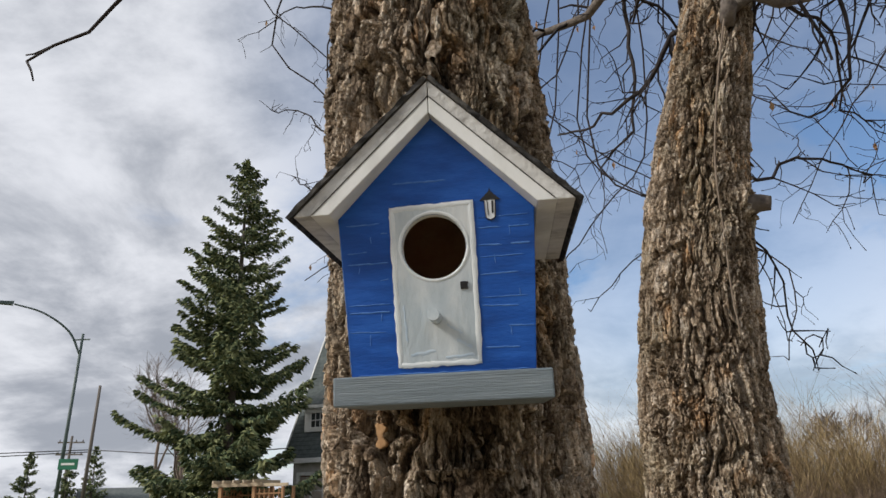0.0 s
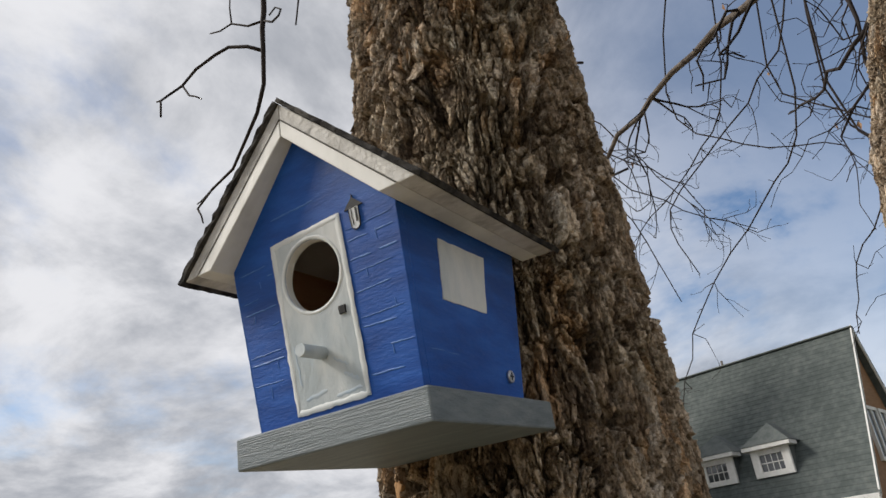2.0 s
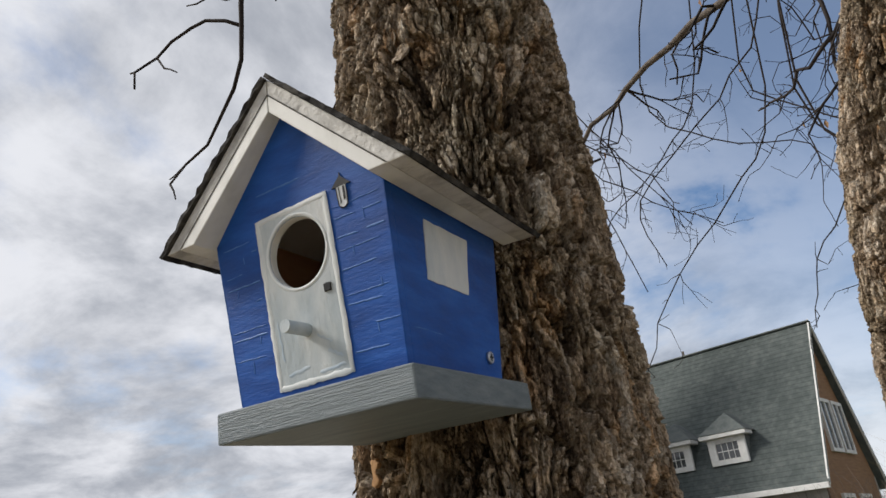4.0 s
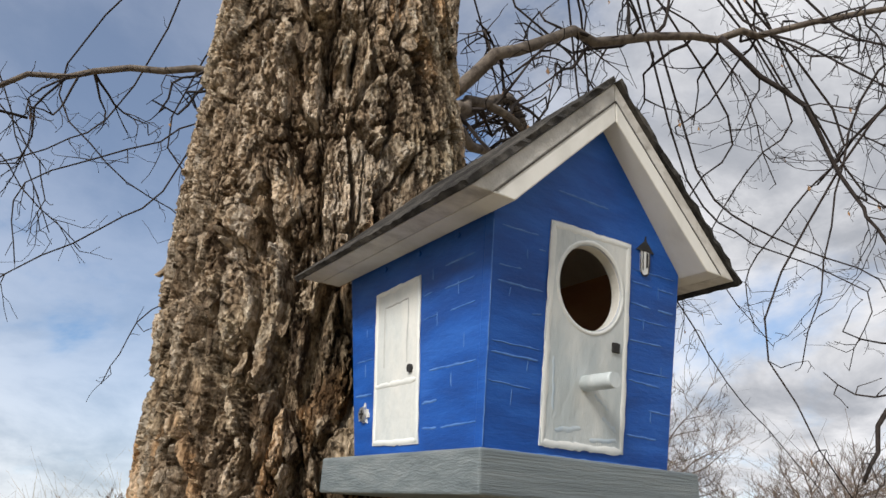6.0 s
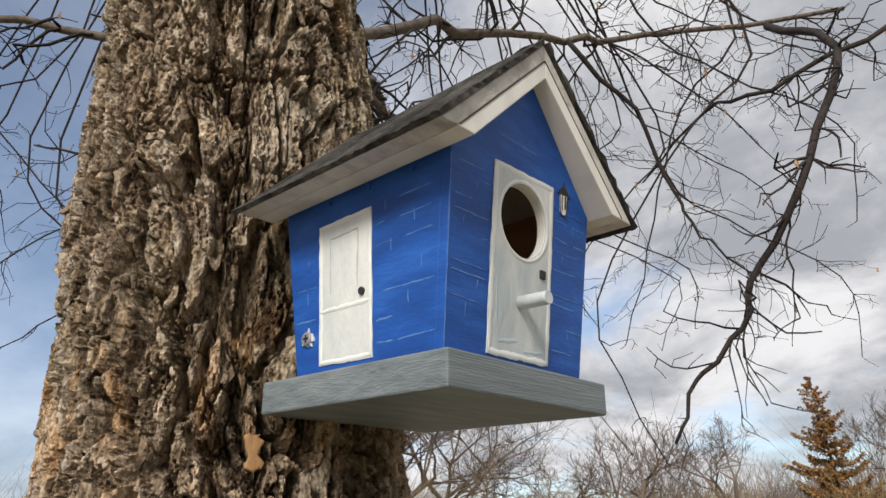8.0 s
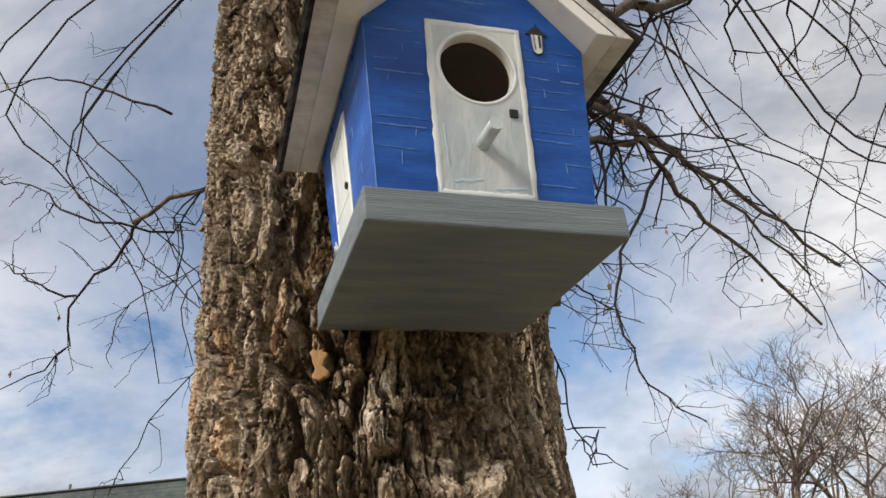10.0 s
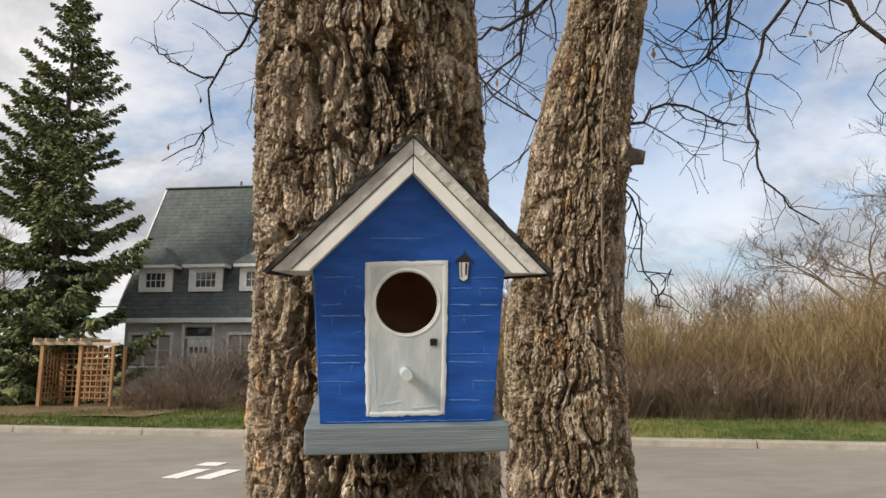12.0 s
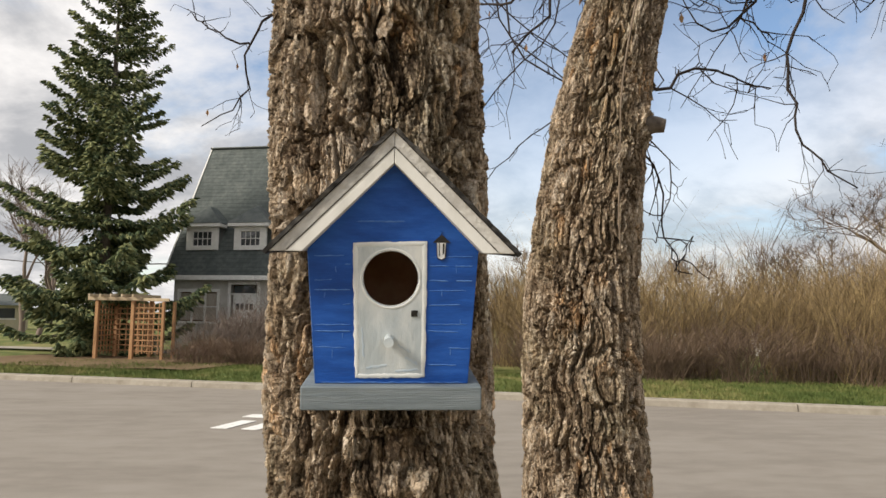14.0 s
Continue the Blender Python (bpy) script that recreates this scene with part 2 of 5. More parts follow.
MARKING = material("road_paint", [(0.45, 0.45, 0.43), (0.72, 0.72, 0.7)], 14, 6, 0.8, 0.3, 80, ramp=(0.25, 0.5))
ROOFING = material("asphalt_shingle", [(0.072, 0.085, 0.083), (0.100, 0.115, 0.112), (0.135, 0.148, 0.143)], 5, 8, 0.9, 0.4, 50, (1, 1, 1), 0.2, coarse=0.6, per_object=0.25, distance=0.01)
STUCCO = material("stucco", [(0.36, 0.35, 0.32), (0.48, 0.46, 0.43)], 4, 7, 0.9, 0.4, 60, coarse=0.6, distance=0.006)
HOUSEW = material("white_house_trim", [(0.62, 0.62, 0.6), (0.76, 0.76, 0.74)], 6, 4, 0.6, 0.2, 60, distance=0.003)
CEDAR = material("cedar_wood", [(0.26, 0.135, 0.06), (0.40, 0.225, 0.11)], 6, 6, 0.75, 0.4, 60, (4, 4, 0.5), coarse=0.4, per_object=0.3, distance=0.004)
PALEWOOD = material("pale_wood", [(0.42, 0.33, 0.22), (0.55, 0.45, 0.32)], 6, 6, 0.75, 0.4, 60, (4, 4, 0.5), per_object=0.3, distance=0.004)
SIDING = material("wood_siding", [(0.2, 0.105, 0.05), (0.30, 0.17, 0.085)], 5, 6, 0.8, 0.4, 50, (0.4, 0.4, 3), distance=0.004)
PANE = glass("window_pane", (0.05, 0.055, 0.06))
CURTAIN = material("curtain", [(0.34, 0.30, 0.25), (0.46, 0.42, 0.36)], 6, 3, 0.9, 0.3, 30, (4, 4, 0.3))
STEM = material("shrub_stems", [(0.12, 0.085, 0.05), (0.235, 0.168, 0.09), (0.39, 0.29, 0.145)], 0.3, 5, 0.85, 0.0, 30, spec=0.2, per_island=0.8)
REDSTEM = material("red_brown_stems", [(0.12, 0.082, 0.062), (0.21, 0.15, 0.105)], 0.6, 4, 0.85, 0.0, 30, spec=0.2, per_island=0.6)
FARTWIG = material("far_twigs", [(0.12, 0.095, 0.08), (0.24, 0.19, 0.16)], 0.4, 4, 0.85, 0.0, 30, spec=0.2, per_island=0.6)
POLE = material("green_pole", [(0.05, 0.075, 0.07), (0.09, 0.12, 0.11)], 3, 4, 0.5, 0.1, 60)
POLEWOOD = material("weathered_pole", [(0.10, 0.085, 0.075), (0.17, 0.15, 0.13)], 3, 6, 0.9, 0.4, 60, (3, 3, 0.2), distance=0.004)
SIGN = material("green_sign", [(0.01, 0.11, 0.06), (0.015, 0.15, 0.08)], 3, 3, 0.5, 0.0, 60)
BUFF = material("buff_wall", [(0.42, 0.38, 0.27), (0.52, 0.47, 0.34)], 2, 5, 0.9, 0.2, 30)
REDPAINT = material("red_paint", [(0.2, 0.03, 0.025), (0.3, 0.05, 0.04)], 3, 3, 0.6, 0.0, 60)


# ---- mesh helpers ----
def mesh(name, verts, faces, mat, smooth=False):
    me = bpy.data.meshes.new(name)
    me.from_pydata([tuple(v) for v in verts], [], [tuple(f) for f in faces])
    me.materials.append(mat)
    if smooth:
        me.polygons.foreach_set("use_smooth", [True] * len(me.polygons))
    me.update()
    return me


def put_mesh(name, me, parent=None, label="", m=None):
    ob = new(name, me)
    if parent:
        ob.parent = parent
    if m is not None:
        ob.matrix_basis = m
    if label:
        ob["label"] = label
    return ob


def part(name, bm, mat, parent=None, label="", smooth=False, m=None):
    me = bpy.data.meshes.new(name)
    bmesh.ops.recalc_face_normals(bm, faces=bm.faces)
    bm.to_mesh(me)
    bm.free()
    me.materials.append(mat)
    if smooth:
        me.polygons.foreach_set("use_smooth", [True] * len(me.polygons))
    return put_mesh(name, me, parent, label, m)


def empty(name, m=None):
    ob = new(name)
    if m is not None:
        ob.matrix_basis = m
    return ob


def hexa(c, bevel=0.0, seg=2):
    """A solid from 8 corners: 4 below, 4 above, both round the same way."""
    bm = bmesh.new()
    v = [bm.verts.new(p) for p in c]
    for f in ((0, 1, 2, 3), (4, 5, 6, 7), (0, 1, 5, 4), (1, 2, 6, 5), (2, 3, 7, 6), (3, 0, 4, 7)):
        bm.faces.new([v[k] for k in f])
    bmesh.ops.recalc_face_normals(bm, faces=bm.faces)
    if bevel:
        bmesh.ops.bevel(bm, geom=list(bm.edges), offset=bevel, segments=seg, affect="EDGES", profile=0.5)
    return bm


def box(x0, x1, y0, y1, z0, z1, bevel=0.0, seg=1):
    return hexa([(x0, y0, z0), (x1, y0, z0), (x1, y1, z0), (x0, y1, z0), (x0, y0, z1), (x1, y0, z1), (x1, y1, z1), (x0, y1, z1)], bevel, seg)


def prism(profile, place, depth, bevel=0.0, hole=None):
    """A plate: profile of (a, b), and an optional hole; place(a, b, d) gives the corner at depth d."""
    bm = bmesh.new()
    rings = [profile] + ([hole] if hole else [])
    edges = []
    for ring in rings:
        vs = [bm.verts.new(place(a, b, 0)) for a, b in ring]
        edges += [bm.edges.new((vs[k], vs[(k + 1) % len(vs)])) for k in range(len(vs))]
    if hole:
        bmesh.ops.triangle_fill(bm, use_beauty=True, edges=edges)
    else:
        bm.faces.new(list(bm.verts))
    faces = list(bm.faces)
    new_geo = bmesh.ops.extrude_face_region(bm, geom=faces)["geom"]
    shift = Vector(place(0, 0, depth)) - Vector(place(0, 0, 0))
    for v in new_geo:
        if isinstance(v, bmesh.types.BMVert):
            v.co += shift
    bmesh.ops.recalc_face_normals(bm, faces=bm.faces)
    if bevel:
        sharp = [e for e in bm.edges if len(e.link_faces) == 2 and e.calc_face_angle(0) > 0.6]
        bmesh.ops.bevel(bm, geom=sharp, offset=bevel, segments=2, affect="EDGES", profile=0.5)
    return bm


def circle(cx, cy, r, n=48):
    return [(cx + r * math.cos(2 * math.pi * k / n), cy + r * math.sin(2 * math.pi * k / n)) for k in range(n)]


def wobbly(points, step, amp, rng):
    """The outline with hand-painted wavering edges."""
    out = []
    for k, (a, b) in enumerate(points):
        c, d = points[(k + 1) % len(points)]
        n = max(1, int(math.hypot(c - a, d - b) / step))
        for j in range(n):
            f = j / n
            w = amp if j else amp * 0.4
            out.append((a + (c - a) * f + rng.uniform(-w, w), b + (d - b) * f + rng.uniform(-w, w)))
    return out


class Tubes:
    """Tapered tubes gathered into one mesh."""

    def __init__(self):
        self.v, self.f = [], []

    def add(self, pts, r0, r1, sides=5, cap=True):
        pts = [np.asarray(p, float) for p in pts]
        base = len(self.v)
        n = len(pts)
        side = np.array((0.31, 0.87, 0.39))
        for k, p in enumerate(pts):
            d = pts[min(k + 1, n - 1)] - pts[max(k - 1, 0)]
            d = d / (np.linalg.norm(d) + 1e-9)
            a = np.cross(d, side)
            if np.linalg.norm(a) < 0.1:
                a = np.cross(d, (1.0, 0, 0))
            a /= np.linalg.norm(a)
            b = np.cross(d, a)
            r = r0 + (r1 - r0) * k / max(1, n - 1)
            for s in range(sides):
                t = 2 * math.pi * s / sides
                self.v.append(p + r * (math.cos(t) * a + math.sin(t) * b))
        for k in range(n - 1):
            for s in range(sides):
                q = base + k * sides
                self.f.append((q + s, q + (s + 1) % sides, q + sides + (s + 1) % sides, q + sides + s))
        if cap:
            self.f.append(tuple(range(base + sides - 1, base - 1, -1)))
            self.f.append(tuple(range(base + (n - 1) * sides, base + n * sides)))

    def mesh(self, name, mat, smooth=True):
        return mesh(name, self.v, self.f, mat, smooth)


def smooth_line(pts, n):
    """A rounded line through a few points (Catmull-Rom)."""
    p = [np.asarray(q, float) for q in pts]
    p = [2 * p[0] - p[1]] + p + [2 * p[-1] - p[-2]]
    out = []
    for k in range(1, len(p) - 2):
        for j in range(n):
            t = j / n
            out.append(0.5 * (2 * p[k] + (p[k + 1] - p[k - 1]) * t + (2 * p[k - 1] - 5 * p[k] + 4 * p[k + 1] - p[k + 2]) * t * t
                              + (3 * p[k] - p[k - 1] - 3 * p[k + 1] + p[k + 2]) * t ** 3))
    out.append(p[-2])
    return out


# ---- ground, road, kerbs ----
U, V = np.array((0.959, -0.283, 0.0)), np.array((0.283, 0.959, 0.0))


def street(a, b, z=0.0):
    """A place by metres along and across the street; across 0 is the far kerb."""
    p = np.array((0.0, 13.75, 0.0)) + a * U + b * V
    return (float(p[0]), float(p[1]), z)


def strip(name, a0, a1, b0, b1, z, mat, na=40, nb=6, amp=0.0, seed=0, label="", category=""):
    vs, fs = [], []
    for i in range(na + 1):
        for j in range(nb + 1):
            p = street(a0 + (a1 - a0) * i / na, b0 + (b1 - b0) * j / nb, z)
            vs.append((p[0], p[1], p[2] + amp * noise.noise(Vector((p[0] * 0.4, p[1] * 0.4, seed)))))
    for i in range(na):
        for j in range(nb):
            q = i * (nb + 1) + j
            fs.append((q, q + nb + 1, q + nb + 2, q + 1))
    return tagged(put_mesh(name, mesh(name, vs, fs, mat, True)), label, category, kind="structure")


strip("ground", -900, 900, -700, 1100, -0.03, GRASS, 60, 60, label="wide flat grassy ground reaching the horizon", category="ground")
strip("road", -200, 200, -9.6, -0.12, 0.0, ASPHALT, 200, 10, 0.006, label="worn grey-brown asphalt street", category="road")
strip("verge_far", -200, 200, 0.1, 6.0, 0.09, GRASS, 300, 14, 0.05, 3, "far grass verge with patches of green and straw", "grass verge")
strip("verge_near", -200, 200, -60, -9.8, 0.09, STRAW, 120, 40, 0.05, 5, "dry straw-coloured verge under the trees", "grass verge")
strip("yard", -200, 200, 6.0, 60, 0.07, GRASS, 160, 40, 0.1, 7, "yard ground of straw-coloured lawn", "lawn")
strip("path_dirt", -14.5, -6.2, 2.3, 6.6, 0.125, DIRT, 30, 12, 0.05, 9, "bare brown dirt patch beside the garden arbour", "dirt")
strip("yard_path", -30, -9.0, 8.2, 9.6, 0.16, CONCRETE, 30, 3, 0.01, 9, "pale concrete walk across the lawn", "path")


def kerbs():
    for a_name, b, sign in (("kerb_far", -0.02, 1), ("kerb_near", -9.7, -1)):
        holder = tagged(empty(a_name), "weathered pale concrete street kerb", "kerb", kind="structure")
        prof = [(-0.12, -0.02), (-0.11, 0.10), (-0.085, 0.125), (0.12, 0.13), (0.12, -0.02)]
        shared = None
        for k in range(-20, 21):
            if shared is None:
                vs = [(x, d * sign, z) for x in (-1.49, 1.49) for d, z in prof]
                fs = [(0, 1, 2, 3, 4), (9, 8, 7, 6, 5)] + [(j, j + 5, (j + 1) % 5 + 5, (j + 1) % 5) for j in range(5)]
                shared = mesh("kerb_stone", vs, fs, CONCRETE)
            p = street(k * 3.0, b)
            put_mesh("kerb_stone", shared, holder, m=pose(p[0], p[1], 0, 0, 0, math.degrees(math.atan2(U[1], U[0]))))


kerbs()


def marking(a, b, la, lb, skew):
    vs = [street(a + x + skew * y, b + y, 0.011) for x, y in ((0, 0), (la, 0), (la, lb), (0, lb))]
    vs = vs + [(x, y, 0.004) for x, y, _ in vs]
    tagged(put_mesh("road_marking", mesh("road_marking", vs, [(0, 1, 2, 3), (0, 4, 5, 1), (1, 5, 6, 2), (2, 6, 7, 3), (3, 7, 4, 0)], MARKING)),
           "short white painted bar on the asphalt", "road marking", "crossing bars")


marking(-1.25, -4.78, 0.24, 0.75, 0.10)
marking(-0.8, -4.75, 0.24, 0.75, 0.10)
marking(-1.35, -3.7, 0.34, 0.3, 0.10)


# ---- the two trunks ----
def hash01(a, b, c):
    h = np.sin(a * 127.1 + b * 311.7 + c * 74.7) * 43758.5453
    return h - np.floor(h)


def value_noise(x, y, z):
    """Smooth noise in 0 to 1 on arrays."""
    xi, yi, zi = np.floor(x), np.floor(y), np.floor(z)
    fx, fy, fz = (f * f * (3 - 2 * f) for f in (x - xi, y - yi, z - zi))
    out = 0
    for i in (0, 1):
        for j in (0, 1):
            for k in (0, 1):
                w = (fx if i else 1 - fx) * (fy if j else 1 - fy) * (fz if k else 1 - fz)
                out = out + w * hash01(xi + i, yi + j, zi + k)
    return out


def fractal(x, y, z, octaves=4):
    out, amp, tot = 0, 1.0, 0.0
    for _ in range(octaves):
        out = out + amp * value_noise(x, y, z)
        tot += amp
        amp *= 0.55
        x, y, z = x * 2.03 + 3.1, y * 2.03 + 1.7, z * 2.03 + 5.3
    return out / tot


def cells(u, v, columns, seed):
    """Cell noise, periodic in u: distances to the two nearest seeds, the cell's number in 0 to 1, and the offset from its seed."""
    ui, vi = np.floor(u), np.floor(v)
    f1, f2 = np.full(u.shape, 9.0), np.full(u.shape, 9.0)
    ident, du, dv = np.zeros(u.shape), np.zeros(u.shape), np.zeros(u.shape)
    for i in (-1, 0, 1):
        for j in (-1, 0, 1):
            cu, cv = ui + i, vi + j
            wu = np.mod(cu, columns)
            pu = cu + 0.1 + 0.8 * hash01(wu, cv, seed)
            pv = cv + 0.1 + 0.8 * hash01(wu, cv, seed + 11.3)
            d = np.hypot(u - pu, v - pv)
            nearer = d < f1
            f2 = np.where(nearer, f1, np.minimum(f2, d))
            ident = np.where(nearer, hash01(wu, cv, seed + 23.9), ident)
            du, dv = np.where(nearer, u - pu, du), np.where(nearer, v - pv, dv)
            f1 = np.where(nearer, d, f1)
    return f1, f2, ident, du, dv


def step(e, lo, hi):
    t = np.clip((e - lo) / (hi - lo), 0, 1)
    return t * t * (3 - 2 * t)


def swell_elm(T, z):
    """How far the birdhouse trunk bulges from round, by compass angle and height."""
    ang = np.radians((-180, -139, -90, -63, 0, 41, 90, 117, 180))
    low = np.interp(T, ang, (-0.004, -0.011, 0.0, 0.0, 0.0, 0.0, 0.0, 0.008, -0.004))
    high = np.interp(T, ang, (-0.006, -0.014, 0.0, 0.022, 0.002, -0.016, -0.010, -0.008, -0.006))
    return low + (high - low) * step(z, 1.6, 2.15)


def swell_none(T, z):
    return T * 0.0


def scales(u, v, columns, seed, rise, curl):
    """Bark scales: each cell stands at its own height and leans its own way, with its lower edge lifted."""
    f1, f2, ident, du, dv = cells(u, v, columns, seed)
    r2, r3 = np.mod(ident * 57.31, 1.0), np.mod(ident * 131.7, 1.0)
    h = rise * (ident - 0.5) + curl * ((r2 - 0.5) * 1.6 * du - (0.35 + 0.9 * r3) * dv)
    return h, f2 - f1, ident


def bark_trunk(axis, z0, z1, nz, nth, plate, amp, seed, front=0.6, knots=(), swell=swell_none):
    """A bark-covered trunk. axis(z): x, y and radius; plate: width and height of the bark plates; knots: (angle, z, size) of healed scars."""
    z = np.linspace(z0, z1, nz)
    s = np.linspace(-math.pi, math.pi, nth, endpoint=False)
    th = s - front * np.sin(s) * 0.75  # closer rows on the side of the street
    T, Z = np.meshgrid(th, z)
    cx, cy, r = (np.array(a) for a in zip(*[axis(q) for q in z]))
    cx, cy, r = cx[:, None], cy[:, None], r[:, None]
    rm = float(r.mean())
    X, Y = np.sin(T) * rm, np.cos(T) * rm
    wide = fractal(X * 7 + seed, Y * 7, Z * 5, 3) - 0.5
    columns = max(6, round(2 * math.pi * rm / plate[0]))
    warp = fractal(X * 24, Y * 24 + seed, Z * 12, 2) - 0.5
    warp2 = fractal(X * 26 + 9, Y * 26, Z * 18 + seed, 2) - 0.5
    rag = fractal(X * 170, Y * 170 + seed, Z * 110, 3) - 0.5
    rag2 = fractal(X * 190 + 4, Y * 190, Z * 130 + seed, 3) - 0.5
    u = T / (2 * math.pi) * columns + 1.7 * warp + 0.24 * rag
    v = Z / plate[1] + 1.3 * warp2 + 0.20 * rag2
    big, edge, ident = scales(u, v, columns, seed, 0.8, 0.30)
    mid, edge2, id2 = scales(u * 2 + 0.5 * warp2 + 0.25 * rag2, v * 2.0 + 0.3 * rag, columns * 2, seed + 5, 0.8, 0.24)
    low, edge3, id3 = scales(u * 5 + 0.5 * rag, v * 4.2 + 0.5 * rag2, columns * 5, seed + 9, 0.60, 0.30)
    # dark fissures of changing width between the plates, some of them closed
    gate = fractal(X * 30 + 5, Y * 30, Z * 9 + seed, 2)
    wide_gap = 0.05 + 0.30 * step(gate, 0.38, 0.66)
    fissure = 1 - step(edge, 0.25 * wide_gap, wide_gap)
    crack = (1 - step(edge2, 0.02, 0.15)) * step(fractal(X * 60, Y * 60 + 3, Z * 25 + seed, 2), 0.42, 0.58)
    # peeling layers with broken edges
    stack = 9.0 * fractal(X * 46 + 2 * warp2, Y * 46 + seed, Z * 13 + 2 * warp, 5)
    sheets = (np.floor(stack) + step(stack - np.floor(stack), 0.0, 0.10)) / 9.0
    split = (1 - step(edge3, 0.0, 0.16)) * step(fractal(X * 90, Y * 90 + 7, Z * 40 + seed, 2), 0.40, 0.56)
    grain = np.abs(2 * fractal(X * 210, Y * 210, Z * 42, 3) - 1) - 0.35
    fine = fractal(X * 520, Y * 520, Z * 340, 2) - 0.5
    h = amp * (0.44 * big + 0.50 * mid + 0.40 * low - (0.75 + 1.0 * gate) * fissure - 0.85 * crack - 0.55 * split + 0.75 * (sheets - 0.5) + 0.18 * grain + 0.26 * fine + 0.42) + wide * rm * 0.09
    plate_tone = 0.22 * ident + 0.40 * id2 + 0.38 * id3
    fresh = step(fractal(X * 16 + 2, Y * 16, Z * 12 + seed, 2), 0.54, 0.66) * (np.mod(id2 * 17.7, 1.0) > 0.60) * (0.3 + 0.7 * np.mod(id3 * 7.3, 1.0))
    for ang, kz, size in knots:
        q = np.hypot((T - ang) * rm / size, (Z - kz) / (size * 0.85))
        ring = 0.5 + 0.5 * np.cos(q * 9.0 + 2.2 * warp)
        calm = np.exp(-(q / 1.0) ** 4)
        h = h * (1 - 0.5 * calm) + amp * calm * (0.9 * ring * np.exp(-q) - 0.35) + amp * 1.0 * np.exp(-((q - 1.5) / 0.4) ** 2) * (Z < kz + size)
    R = r + swell(T, Z) + h
    P = np.stack([cx + R * np.sin(T), cy - R * np.cos(T), Z + amp * 0.3 * rag], -1).reshape(-1, 3)
    i, j = np.meshgrid(np.arange(nz - 1), np.arange(nth), indexing="ij")
    a, b = i * nth + j, i * nth + (j + 1) % nth
    quads = np.stack([a, b, b + nth, a + nth], -1).reshape(-1, 4)
    me = bpy.data.meshes.new("trunk")
    me.vertices.add(len(P))
    me.vertices.foreach_set("co", P.ravel())
    me.loops.add(quads.size)
    me.loops.foreach_set("vertex_index", quads.ravel().astype(np.int32))
    me.polygons.add(len(quads))
    me.polygons.foreach_set("loop_start", np.arange(0, quads.size, 4, dtype=np.int32))
    me.update(calc_edges=True)
    for title, values in (("plate", plate_tone), ("fresh", fresh)):
        at = me.attributes.new(title, "FLOAT", "POINT")
        at.data.foreach_set("value", values.ravel().astype(np.float32))
    me.materials.append(BARK)
    me.shade_flat()
    return me


def lerp_axis(rows):
    zs, xs, ys, rs = zip(*rows)

    def axis(z):
        return float(np.interp(z, zs, xs)), float(np.interp(z, zs, ys)), float(np.interp(z, zs, rs))

    return axis


AXIS1 = lerp_axis([(-0.1, 0.04, 0.27, 0.20), (0.8, 0.012, 0.272, 0.138), (1.4, -0.006, 0.268, 0.1235), (1.6, -0.015, 0.268, 0.1225), (1.8, -0.019, 0.272, 0.120), (2.05, -0.018, 0.275, 0.113), (2.6, -0.01, 0.29, 0.105), (5.2, 0.05, 0.4, 0.065), (7.0, 0.12, 0.5, 0.012)])
AXIS2 = lerp_axis([(-0.1, 0.44, 1.10, 0.21), (0.9, 0.45, 1.10, 0.155), (1.3, 0.452, 1.09, 0.142), (1.5, 0.441, 1.08, 0.134), (1.7, 0.441, 1.068, 0.126), (1.9, 0.456, 1.061, 0.118), (2.1, 0.487, 1.069, 0.109), (2.3, 0.534, 1.092, 0.100),
                   (2.5, 0.592, 1.125, 0.091), (2.75, 0.655, 1.16, 0.080), (3.2, 0.74, 1.2, 0.055), (4.6, 0.95, 1.3, 0.028), (5.6, 1.05, 1.36, 0.008)])


